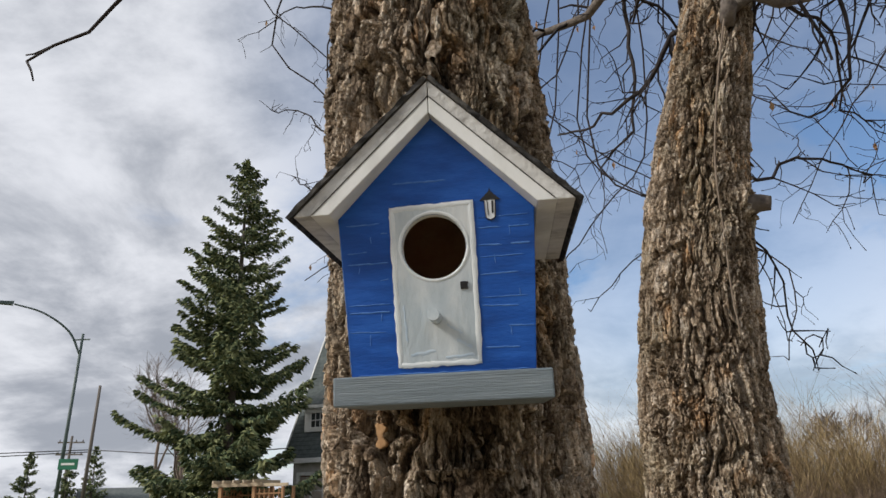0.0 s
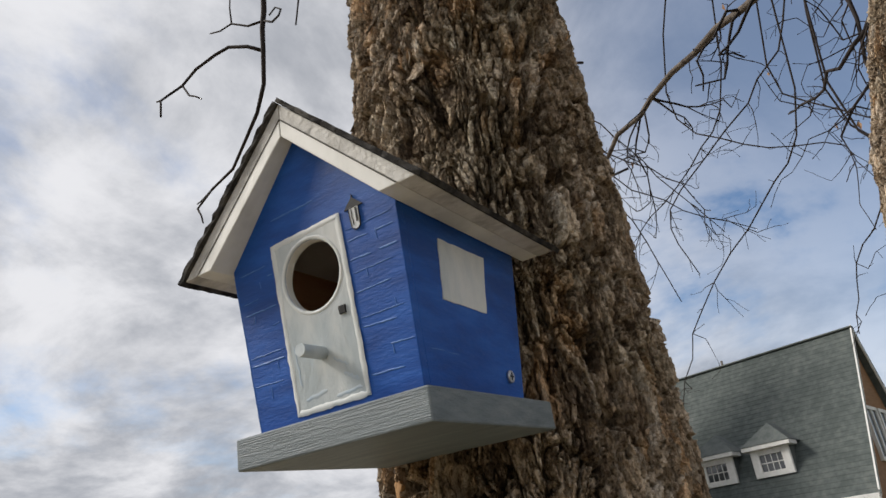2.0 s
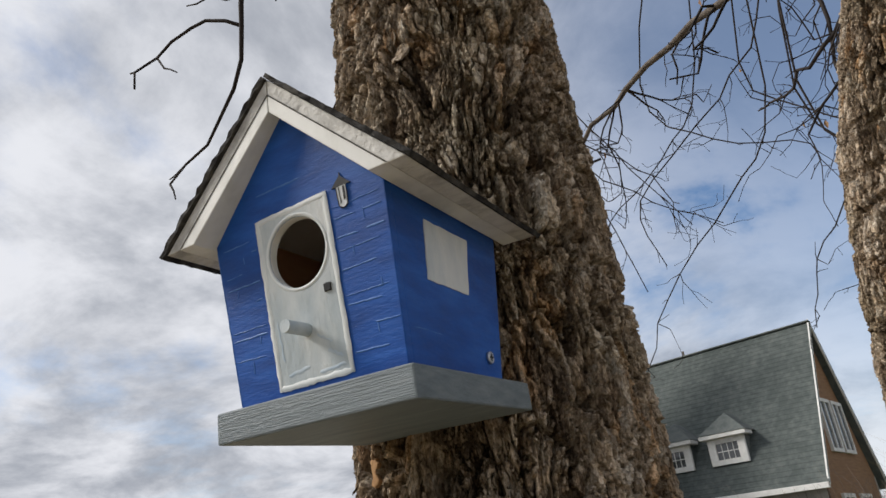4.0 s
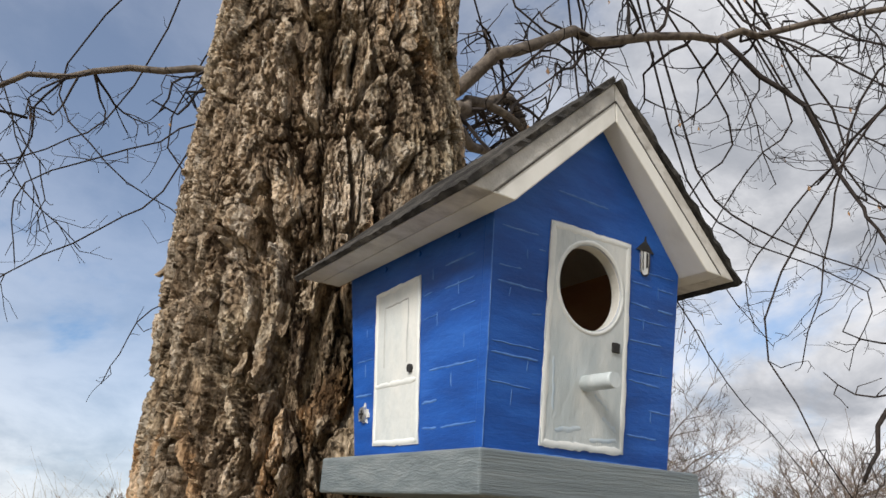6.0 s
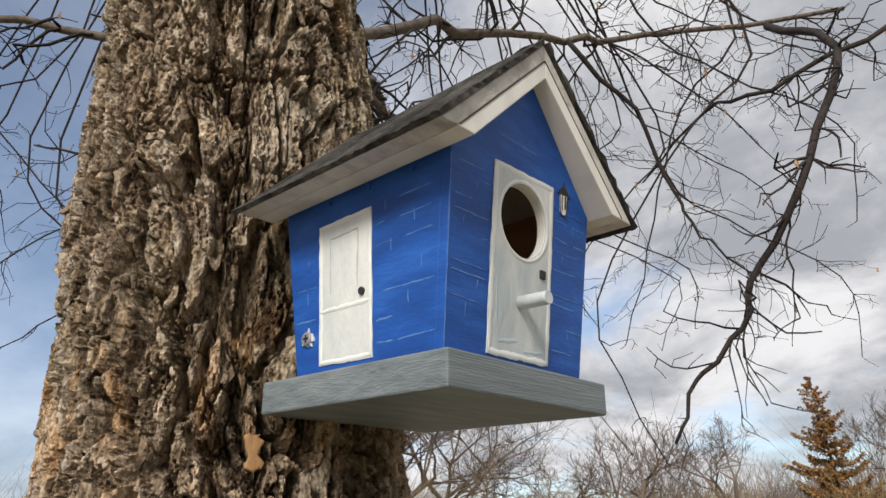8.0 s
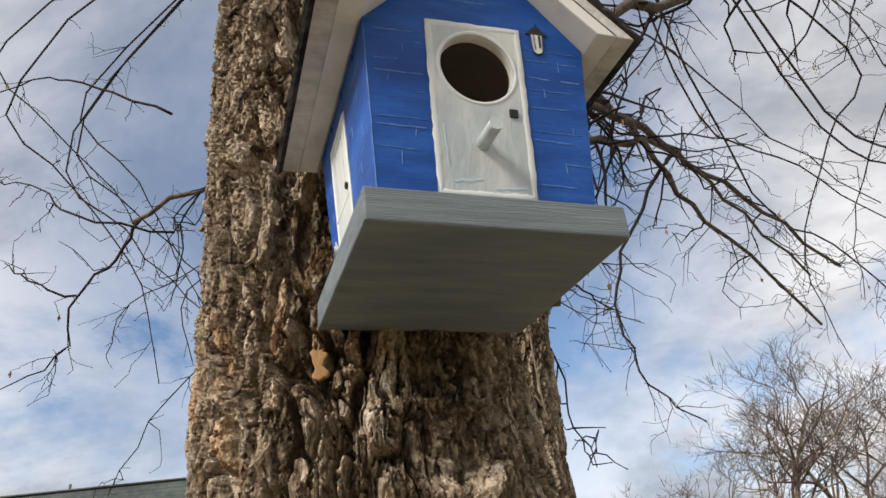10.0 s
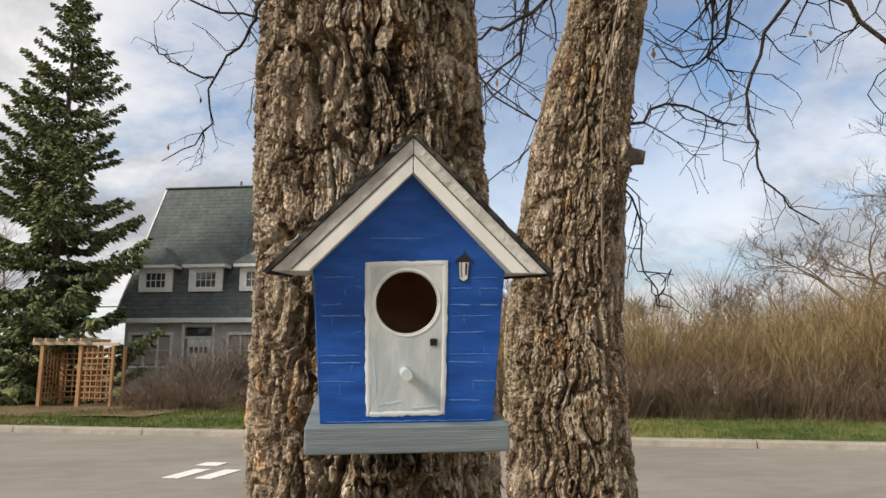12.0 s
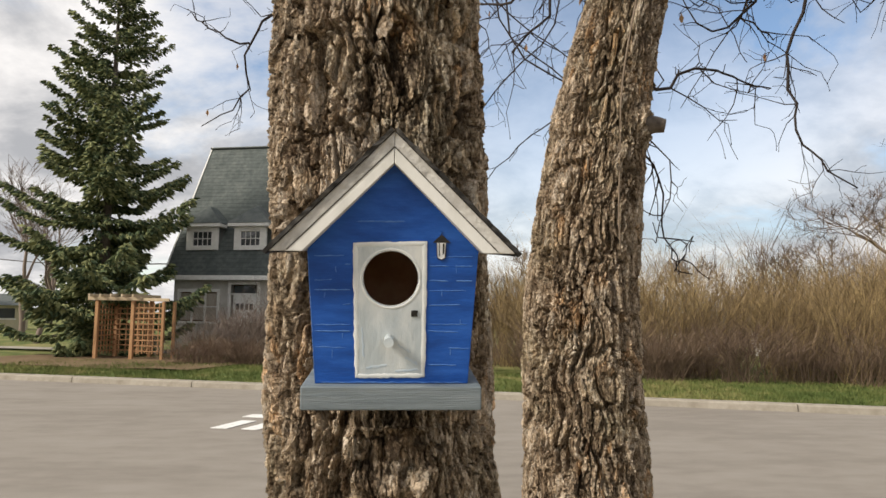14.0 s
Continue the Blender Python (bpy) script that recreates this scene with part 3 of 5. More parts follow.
def flakes(axis, z0, z1, count, size, rng, swell=swell_none):
    """Loose bark flakes standing off the trunk: thin curled plates with broken outlines."""
    vs, fs, tone = [], [], []
    for _ in range(count):
        z = rng.uniform(z0, z1)
        a = rng.uniform(-math.pi, math.pi)
        cx, cy, r = axis(z)
        r += float(swell(np.array(a), np.array(z)))
        w, h = size * rng.uniform(0.3, 0.75), size * rng.uniform(0.6, 1.5)
        r += size * rng.uniform(-0.05, 0.10)
        lift, turn, bend = rng.uniform(0.05, 0.45), rng.uniform(-0.5, 0.5), rng.uniform(-0.25, 0.35)
        out, side = np.array((math.sin(a), -math.cos(a), 0)), np.array((math.cos(a), math.sin(a), 0))
        base, shade = len(vs), rng.random()
        for k in range(5):
            f = k / 4
            taper = (0.55, 0.95, 1.0, 0.85, 0.4)[k] * rng.uniform(0.7, 1.15)
            slip = rng.uniform(-0.12, 0.12) * w
            for sgn in (-1, 0, 1):
                for thick in (0, 1):
                    p = np.array((cx, cy, z)) + out * (r + lift * h * f * f + bend * w * (sgn * sgn - 0.5) - thick * size * 0.08) + side * (slip + sgn * w * taper * 0.5 + turn * h * f * 0.5)
                    p[2] += -h * f + rng.uniform(-0.06, 0.06) * h
                    vs.append(p)
                    tone.append(0.15 + 0.5 * shade)
        for k in range(4):
            q = base + 6 * k
            for c in (0, 2):
                fs += [(q + c, q + c + 2, q + c + 8, q + c + 6), (q + c + 1, q + c + 7, q + c + 9, q + c + 3)]
            fs += [(q, q + 6, q + 7, q + 1), (q + 4, q + 5, q + 11, q + 10)]
        for q in (base, base + 24):
            fs += [(q, q + 1, q + 3, q + 2), (q + 2, q + 3, q + 5, q + 4)]
    me = mesh("loose_bark", vs, fs, BARK)
    me.attributes.new("plate", "FLOAT", "POINT").data.foreach_set("value", tone)
    return me


def grow(tubes, start, heading, length, radius, rng, level, droop=0.25, leaves=None, kink=0.56, sides=4):
    """A crooked twig with side twigs, drooping a little and turning up at its tips."""
    p, d = np.array(start, float), np.array(heading, float)
    d /= np.linalg.norm(d)
    n = max(3, int(length / 0.05))
    pts = [p.copy()]
    for k in range(n):
        d = d + np.array([rng.gauss(0, kink) for _ in range(3)]) * (0.9 if k % 2 else 0.25)
        d[2] -= droop * 0.12
        if k > n * 0.7:
            d[2] += 0.12
        d /= np.linalg.norm(d)
        p = p + d * length / n
        pts.append(p.copy())
    tubes.add(pts, radius, max(0.0010, radius * 0.45), sides)
    if level > 0:
        for k in range(1, n + 1):
            if rng.random() < (0.62 if level == 1 else 0.5):
                side = np.array([rng.gauss(0, 1) for _ in range(3)])
                side = side / np.linalg.norm(side) + 0.7 * d + np.array((0, 0, -0.2))
                grow(tubes, pts[k], side, length * rng.uniform(0.25, 0.55), max(0.0014, radius * rng.uniform(0.45, 0.65)), rng, level - 1, droop, leaves, kink, max(3, sides - 1))
    elif leaves is not None and rng.random() < 0.035:
        leaves.append(pts[-1])
    if level == 0:
        q = pts[-1]
        tubes.add([q, q + d * 0.006], 0.0018, 0.0008, 4)


def bough(tree, pts, r0, r1, rng, twigs, level=1, twig_len=0.35, leaves=None, material_=None, droop=0.3):
    line = smooth_line(pts, 4)
    line = [line[0]] + [q + np.array([rng.gauss(0, min(0.012, 0.004 + r0 * 0.4)) for _ in range(3)]) for q in line[1:]]
    t = Tubes()
    t.add(line, r0, r1, 8)
    put_mesh("limb", t.mesh("limb", material_ or LIMB), tree)
    for _ in range(twigs):
        f = rng.uniform(0.12, 1.0)
        k = min(len(line) - 2, int(f * (len(line) - 1)))
        along = line[k + 1] - line[k]
        along = along / (np.linalg.norm(along) + 1e-9)
        side = np.array([rng.gauss(0, 1), rng.gauss(0, 1), rng.gauss(0, 0.8)])
        side = side / np.linalg.norm(side) + 0.6 * along + np.array((0, 0, -0.25))
        rad = (r0 + (r1 - r0) * f) * 0.45
        grow(TWIGS, line[k], side, twig_len * rng.uniform(0.5, 1.2), min(0.007, max(0.0022, rad)), rng, level, droop, leaves)
    for q in line[2:]:  # short knobbly spurs
        if rng.random() < 0.7:
            grow(TWIGS, q, [rng.gauss(0, 1) for _ in range(3)], rng.uniform(0.02, 0.08), 0.0019, rng, 0, 0.1, leaves)


rng = random.Random(4)
elm = tagged(empty("elm_tree"), "old elm trunk with deeply furrowed grey-brown bark carrying the birdhouse", "tree")
elm2 = tagged(empty("elm_tree"), "leaning elm trunk with shaggy grey-brown bark and bare drooping branches", "tree")
put_mesh("trunk", bark_trunk(AXIS1, 1.3, 2.26, 760, 660, (0.0205, 0.074), 0.0112, 3.0, 0.6, [(0.10, 1.485, 0.026)], swell_elm), elm)
put_mesh("trunk_top", bark_trunk(AXIS1, 2.25, 7.0, 260, 120, (0.026, 0.062), 0.011, 3.0, 0.0, (), swell_elm), elm)
put_mesh("trunk_foot", bark_trunk(AXIS1, -0.1, 1.305, 180, 160, (0.030, 0.075), 0.0122, 3.0, 0.0, (), swell_elm), elm)
put_mesh("trunk", bark_trunk(AXIS2, 1.1, 3.0, 660, 340, (0.020, 0.085), 0.0118, 8.0, 0.5, [(1.1, 2.08, 0.03)]), elm2)
put_mesh("trunk_top", bark_trunk(AXIS2, 2.99, 5.6, 180, 80, (0.026, 0.058), 0.008, 8.0, 0.0), elm2)
put_mesh("trunk_foot", bark_trunk(AXIS2, -0.1, 1.105, 160, 160, (0.030, 0.070), 0.0130, 8.0, 0.0), elm2)
tagged(put_mesh("loose_bark", flakes(AXIS1, 1.32, 2.5, 260, 0.016, rng, swell_elm), elm), kind="stuff")
tagged(put_mesh("loose_bark", flakes(AXIS1, 1.3, 2.3, 60, 0.027, rng, swell_elm), elm), kind="stuff")
tagged(put_mesh("loose_bark", flakes(AXIS2, 1.2, 2.8, 260, 0.021, rng), elm2), kind="stuff")

# a broken knob on the leaning trunk and a thin root-like vine on its bark
t = Tubes()
t.add(smooth_line([(0.575, 1.03, 2.07), (0.60, 1.02, 2.075), (0.625, 1.01, 2.07)], 4), 0.026, 0.016, 9)
put_mesh("branch_stub", t.mesh("branch_stub", LIMB), elm2)
t = Tubes()
t.add(smooth_line([(0.60, 1.005, 2.55), (0.55, 0.985, 2.36), (0.505, 0.955, 2.15), (0.495, 0.946, 1.98), (0.487, 0.935, 1.85), (0.492, 0.938, 1.76)], 6), 0.0024, 0.0016, 6)
put_mesh("stem", t.mesh("stem", material("vine", [(0.14, 0.105, 0.075), (0.24, 0.19, 0.14)], 60, 4, 0.9, 0.4, 200)), elm2)

TWIGS, LEAVES = Tubes(), []
bough(elm2, [(0.62, 1.05, 2.56), (0.67, 1.04, 2.7), (0.87, 1.1, 2.84), (1.18, 1.25, 2.9), (1.44, 1.43, 2.85), (1.82, 1.63, 2.72), (2.3, 1.8, 2.45)], 0.019, 0.006, rng, 16, 2, 0.4, LEAVES)
bough(elm2, [(0.62, 1.03, 2.59), (0.95, 1.17, 2.74), (1.31, 1.4, 2.97), (1.66, 1.63, 3.19), (2.15, 1.87, 3.16), (2.6, 2.0, 2.8)], 0.016, 0.006, rng, 18, 2, 0.4, LEAVES)
bough(elm2, [(0.70, 1.1, 2.73), (1.04, 1.23, 3.01), (1.49, 1.52, 3.14), (1.86, 1.72, 3.22), (2.55, 2.02, 3.21), (3.1, 2.2, 3.0)], 0.021, 0.008, rng, 20, 2, 0.4, LEAVES)
bough(elm2, [(1.75, 1.68, 3.2), (2.05, 2.09, 3.5), (1.91, 2.26, 3.25), (1.79, 2.41, 2.92), (1.79, 2.41, 2.6), (1.84, 2.38, 2.37), (2.0, 2.32, 2.2)], 0.012, 0.003, rng, 14, 1, 0.24, LEAVES, TWIG)
bough(elm2, [(0.66, 1.15, 2.8), (0.57, 1.36, 2.99), (0.50, 1.59, 3.12), (0.26, 1.94, 3.25), (-0.15, 2.15, 3.2), (-0.5, 2.35, 3.1)], 0.024, 0.009, rng, 12, 2, 0.4, LEAVES)
bough(elm2, [(-0.45, 2.34, 3.12), (-0.54, 2.46, 3.0), (-0.66, 2.43, 2.79), (-0.70, 2.52, 2.56), (-0.89, 2.53, 2.44)], 0.008, 0.002, rng, 7, 1, 0.22, LEAVES, TWIG)
bough(elm2, [(-0.66, 2.43, 2.79), (-0.84, 2.44, 2.85), (-0.96, 2.51, 2.97)], 0.005, 0.002, rng, 4, 1, 0.2, LEAVES, TWIG)
bough(elm2, [(0.66, 1.15, 2.72), (0.78, 0.98, 2.9), (1.2, 0.96, 3.19), (1.76, 0.82, 3.38), (2.16, 0.65, 3.56), (2.89, -0.03, 3.69)], 0.022, 0.01, rng, 22, 2, 0.45, LEAVES)
bough(elm2, [(1.76, 0.82, 3.38), (2.02, 0.72, 3.1), (2.15, 0.68, 2.76), (2.17, 0.62, 2.55), (2.3, 0.5, 2.35)], 0.011, 0.003, rng, 18, 1, 0.34, LEAVES, TWIG)
bough(elm2, [(2.6, 0.25, 3.6), (2.35, 0.0, 3.2), (2.07, 0.18, 2.64), (2.02, 0.40, 2.31), (1.99, 0.51, 2.11), (1.93, 0.68, 1.95), (1.9, 0.76, 1.78)], 0.018, 0.005, rng, 26, 1, 0.32, LEAVES, TWIG)
bough(elm2, [(2.7, -0.2, 3.4), (2.36, 0.28, 3.14), (2.39, 0.56, 3.18), (2.44, 0.9, 3.0)], 0.012, 0.004, rng, 14, 1, 0.34, LEAVES, TWIG)
bough(elm2, [(0.60, 1.3, 3.1), (0.54, 1.70, 3.18), (0.53, 1.71, 2.92), (0.50, 1.71, 2.65), (0.38, 1.74, 2.52)], 0.010, 0.003, rng, 12, 1, 0.28, LEAVES, TWIG)
bough(elm2, [(0.62, 1.2, 2.80), (0.61, 1.48, 2.84), (0.52, 1.61, 2.74), (0.39, 1.84, 2.75), (0.28, 2.05, 2.83)], 0.011, 0.003, rng, 12, 1, 0.26, LEAVES, TWIG)
bough(elm2, [(0.72, 1.14, 2.8), (0.84, 1.29, 2.81), (1.10, 1.49, 2.84), (1.19, 1.67, 2.66), (1.31, 1.72, 2.59)], 0.008, 0.002, rng, 12, 1, 0.26, LEAVES, TWIG)
bough(elm2, [(0.60, 1.15, 2.25), (0.73, 1.33, 2.27), (0.93, 1.46, 2.39), (1.11, 1.60, 2.40), (1.29, 1.73, 2.43)], 0.006, 0.002, rng, 10, 1, 0.24, LEAVES, TWIG)
bough(elm2, [(0.52, 1.12, 2.1), (0.65, 1.15, 2.01), (0.69, 1.19, 1.86), (0.74, 1.22, 1.77), (0.80, 1.26, 1.84)], 0.003, 0.0012, rng, 8, 0, 0.09, LEAVES, TWIG)
bough(elm2, [(-0.35, 2.0, 3.4), (-0.65, 2.07, 3.56), (-0.85, 2.11, 3.62), (-1.03, 2.15, 3.54)], 0.006, 0.002, rng, 4, 1, 0.2, LEAVES, TWIG)
bough(elm2, [(-0.3, 2.1, 2.9), (-0.64, 2.07, 2.92), (-0.78, 2.13, 3.08), (-0.96, 2.18, 3.12)], 0.005, 0.002, rng, 6, 1, 0.18, LEAVES, TWIG)


def crown(count, az, dist, top, drop, r0, twigs, length, level=2):
    """Fine drooping boughs of the crown over a stretch of sky: compass span, distances, heights of their tops and fall."""
    for _ in range(count):
        a, d, z = radians(rng.uniform(*az)), rng.uniform(*dist), rng.uniform(*top)
        out = np.array((math.sin(a), math.cos(a), 0))
        turn = np.array((math.cos(a), -math.sin(a), 0)) * rng.choice((-1, 1))
        p = out * d + np.array((0, -0.2, z))
        f = rng.uniform(*drop)
        s = np.array(rng.choice(((0.80, 1.22, 3.7), (0.86, 1.25, 4.0), (0.92, 1.28, 4.4))))
        arch = (s + p) / 2 + (0, 0, 1.1 + 0.25 * (4.2 - z))
        bough(elm2, [tuple(s), tuple(arch), tuple(p - turn * 0.3 + (0, 0, 0.5)), tuple(p), tuple(p + turn * rng.uniform(0.2, 0.5) + (0, 0, -f * 0.5)), tuple(p + turn * rng.uniform(0.3, 0.6) + (0, 0, -f))], r0, 0.002, rng, twigs, level, length, LEAVES, TWIG)


crown(19, (42, 86), (2.3, 4.0), (3.0, 4.2), (0.5, 1.3), 0.009, 11, 0.24)
crown(5, (24, 42), (2.6, 3.8), (3.2, 4.2), (0.3, 0.9), 0.0075, 12, 0.24)
crown(9, (3, 24), (2.5, 3.5), (2.5, 3.6), (0.3, 0.8), 0.006, 11, 0.22, 1)
crown(8, (-20, 3), (2.5, 3.4), (2.8, 4.1), (0.4, 0.9), 0.006, 9, 0.2, 1)
for k in range(8):  # upper limbs of the birdhouse tree
    a = k * 0.785 + rng.uniform(-0.2, 0.2)
    z = 4.2 + 0.3 * k
    x0, y0, _r = AXIS1(z)
    e = rng.uniform(1.2, 2.2)
    bough(elm, [(x0, y0, z), (x0 + 0.4 * e * math.sin(a), y0 + 0.4 * e * math.cos(a), z + 0.7), (x0 + e * math.sin(a), y0 + e * math.cos(a), z + 1.0), (x0 + 1.4 * e * math.sin(a), y0 + 1.4 * e * math.cos(a), z + 0.9)], 0.035, 0.006, rng, 8, 1, 0.5)
# the hanging twig of the birdhouse tree on the street side
def crooked(pts, r0, r1):
    t = Tubes()
    t.add(pts, r0, r1, 7)
    put_mesh("twig", t.mesh("twig", TWIG), elm)


crooked([(-0.03, 0.3, 3.6), (-0.22, 0.28, 3.2), (-0.35, 0.29, 2.88), (-0.416, 0.3, 2.634), (-0.431, 0.325, 2.54), (-0.435, 0.335, 2.50), (-0.447, 0.35, 2.438), (-0.452, 0.352, 2.40), (-0.457, 0.36, 2.358),
         (-0.47, 0.375, 2.30), (-0.496, 0.385, 2.256), (-0.539, 0.4, 2.231), (-0.583, 0.41, 2.19), (-0.640, 0.412, 2.172), (-0.684, 0.417, 2.151)], 0.0075, 0.0019)
crooked([(-0.640, 0.412, 2.172), (-0.672, 0.415, 2.162), (-0.690, 0.42, 2.165)], 0.0018, 0.0012)
crooked([(-0.684, 0.417, 2.151), (-0.676, 0.42, 2.135), (-0.669, 0.42, 2.116)], 0.0022, 0.0013)
crooked([(-0.457, 0.36, 2.358), (-0.490, 0.352, 2.382), (-0.528, 0.342, 2.396), (-0.557, 0.335, 2.389), (-0.590, 0.322, 2.366), (-0.614, 0.314, 2.336), (-0.620, 0.295, 2.308), (-0.622, 0.28, 2.285), (-0.609, 0.275, 2.241)], 0.0036, 0.0018)
crooked([(-0.614, 0.314, 2.336), (-0.590, 0.313, 2.300), (-0.572, 0.312, 2.288), (-0.551, 0.31, 2.270)], 0.0021, 0.0012)
crooked([(-0.622, 0.28, 2.285), (-0.632, 0.279, 2.287)], 0.0019, 0.0015)
crooked([(-0.447, 0.35, 2.415), (-0.485, 0.348, 2.425), (-0.527, 0.345, 2.455), (-0.555, 0.342, 2.452), (-0.581, 0.34, 2.460)], 0.0024, 0.0013)
crooked([(-0.527, 0.345, 2.455), (-0.535, 0.345, 2.50), (-0.53, 0.34, 2.53)], 0.0018, 0.0011)
crooked([(-0.447, 0.35, 2.415), (-0.425, 0.350, 2.398), (-0.408, 0.349, 2.402), (-0.404, 0.35, 2.415), (-0.415, 0.347, 2.424), (-0.428, 0.345, 2.412)], 0.0022, 0.0014)
crooked([(-0.416, 0.3, 2.634), (-0.375, 0.33, 2.56), (-0.352, 0.345, 2.46), (-0.358, 0.347, 2.41), (-0.366, 0.348, 2.352)], 0.0024, 0.0014)
tagged(put_mesh("twig_mass", TWIGS.mesh("twig_mass", TWIG, False), elm2), kind="stuff")


def leaf_clusters(points):
    vs, fs = [], []
    for p in points:
        for _ in range(rng.choice((1, 2, 3))):
            b = len(vs)
            a, w, h = rng.uniform(0, 6.28), rng.uniform(0.004, 0.008), rng.uniform(0.02, 0.035)
            c, s = math.cos(a), math.sin(a)
            for x, y, z in ((0, 0, 0), (w, 0.003, -h * 0.45), (0, -0.002, -h), (-w, 0.003, -h * 0.5)):
                vs.append((p[0] + x * c - y * s, p[1] + x * s + y * c, p[2] + z))
            fs += [(b, b + 1, b + 2), (b, b + 2, b + 3)]
    return mesh("seed_clusters", vs, fs, DRYLEAF)


tagged(put_mesh("dry_leaves", leaf_clusters(LEAVES[:90]), elm2), kind="stuff")


# ---- the birdhouse ----
def birdhouse():
    tilt = Matrix(((0.99998, 0.0, -0.00614), (-0.0006, 0.99525, -0.09734), (0.00611, 0.09734, 0.99523))).to_4x4()
    house = tagged(empty("birdhouse", Matrix.Translation((0, 0, 1.546)) @ tilt),
                   "small blue wooden birdhouse with white door, screwed to an elm trunk", "birdhouse")
    r = random.Random(2)
    tan = 0.105

    def front(a, b, d):  # on the leaning front: across, up, and out towards the street
        return (a, 0.0135 - tan * b - d, b)

    def side(sign):
        def place(a, b, d):  # on a side wall: back, up, out
            return (sign * (0.0592 + 0.056 * b + d), a, b)
        return place

    part("base_board", box(-0.07, 0.07, 0, 0.1455, 0, 0.0185, 0.0012, 2), GREY, house, "grey-painted wooden base board with visible grain")
    hole = circle(-0.0018, 0.1018, 0.0213, 56)
    wall = [(-0.0602, 0.0186), (0.0602, 0.0186), (0.0662, 0.124), (0.0, 0.1905), (-0.0662, 0.124)]
    f = part("front_panel", prism(wall, front, -0.006, 0.0006, hole), BLUE, house, "leaning blue-painted front panel with a round entrance hole")
    f.data.materials.append(PLY)
    f.data.materials.append(WHITE)
    for poly in f.data.polygons:  # the bare rim and back of the plywood
        c = poly.center
        if poly.normal.y > 0.8 or (math.hypot(c.x + 0.0018, c.z - 0.1018) < 0.0214 and abs(poly.normal.y) < 0.6):
            poly.material_index = 1 if poly.normal.y > 0.8 else 2
    for sign, name in ((-1, "side_panel"), (1, "side_panel")):
        place = side(sign)
        c = [place(a, b, d) for b, rows in ((0.0186, (0.0172, 0.126)), (0.134, (0.0052, 0.142))) for a, d in ((rows[0], 0), (rows[1], 0), (rows[1], -0.010), (rows[0], -0.010))]
        p = part(name, hexa(c, 0.0006), BLUE, house)
        p.data.materials.append(PLY)
        for poly in p.data.polygons:
            if poly.normal.x * sign < -0.8:
                poly.material_index = 1
    part("back_panel", hexa([(-0.05, 0.114, 0.0186), (0.05, 0.114, 0.0186), (0.05, 0.124, 0.0186), (-0.05, 0.124, 0.0186),
                             (-0.055, 0.126, 0.14), (0.055, 0.126, 0.14), (0.055, 0.136, 0.14), (-0.055, 0.136, 0.14)]), PLY, house)
    part("back_gable", prism([(-0.062, 0.128), (0.062, 0.128), (0.0, 0.1895)], lambda a, b, d: (a, 0.128 + d, b), 0.008), PLY, house)

    def slope(name, top, bottom, y0, y1, mat, label, bevel=0.0006, lift=0.0):
        """One roof board on each side: between two lines parallel to the roof, cut level at the eaves."""
        k = (0.213 - 0.1225) / 0.092
        for sign in (-1, 1):
            xo, xi = (0.213 - top - 0.1225 + lift) / k, (0.213 - bottom - 0.1225 + lift) / k
            prof = [(0.0002 * sign, 0.213 - top), (sign * xo, 0.1225 - lift), (sign * xi, 0.1225 - lift), (0.0002 * sign, 0.213 - bottom)]
            part(name, prism(prof, lambda a, b, d: (a, y0 + d, b), y1 - y0, bevel), mat, house, label)

    slope("roof_board", 0.0, 0.0114, -0.0165, 0.155, TRIM, "white-painted outer roof board with brushed grain")
    # boards abut; a thin proud dark strip paints the groove's shadow line
    slope("joint", 0.0112, 0.0123, -0.0169, -0.0150, GROOVE_SHADE, "", 0.0, -0.001)
    slope("roof_underlay", 0.0115, 0.0238, -0.0166, 0.154, WHITE, "white-painted inner roof board under the eaves")

    # gritty shingle sheet with a ragged front edge
    k = (0.213 - 0.1225) / 0.092
    for sign in (-1, 1):
        vs, fs = [], []
        na, nb = 60, 26
        for lay in (0, 1):
            for i in range(nb + 1):
                for j in range(na + 1):
                    x = 0.0945 * i / nb
                    yy = -0.0185 + 0.1755 * j / na + (r.uniform(-0.0014, 0.0008) if j == 0 else 0)
                    up = 0.0003 + lay * (0.0030 + 0.0007 * noise.noise(Vector((x * 300 * sign, yy * 300, 3))) + 0.0006 * noise.noise(Vector((x * 60, yy * 20, sign))))
                    vs.append((sign * (x + up * 0.7), yy, 0.2132 - k * x + up * 0.72 + (r.uniform(-0.0004, 0.0003) if i == nb else 0)))
        n = (na + 1) * (nb + 1)
        for i in range(nb):
            for j in range(na):
                q = i * (na + 1) + j
                fs += [(q, q + 1, q + na + 2, q + na + 1), (n + q, n + q + na + 1, n + q + na + 2, n + q + 1)]
        for i in range(nb):
            for j in (0, na):
                q = i * (na + 1) + j
                fs.append((q, q + na + 1, n + q + na + 1, n + q))
        for j in range(na):
            for i in (0, nb):
                q = i * (na + 1) + j
                fs.append((q, q + 1, n + q + 1, n + q))
        put_mesh("shingle_sheet", mesh("shingle_sheet", vs, fs, SHINGLE), house, "dark grey gritty roofing sheet with ragged edges")

    # the painted front door, its raised border strokes, knob, perch and lantern
    outline = wobbly([(-0.0310, 0.1293), (-0.0290, 0.0234), (0.0259, 0.0240), (0.0257, 0.1312)], 0.006, 0.00035, r)
    door = part("door", prism(outline, lambda a, b, d: front(a, b, d - 0.0002), 0.0009, 0, circle(-0.0018, 0.1018, 0.0216, 56)), DOORW, house, "white hand-painted door round the entrance hole")

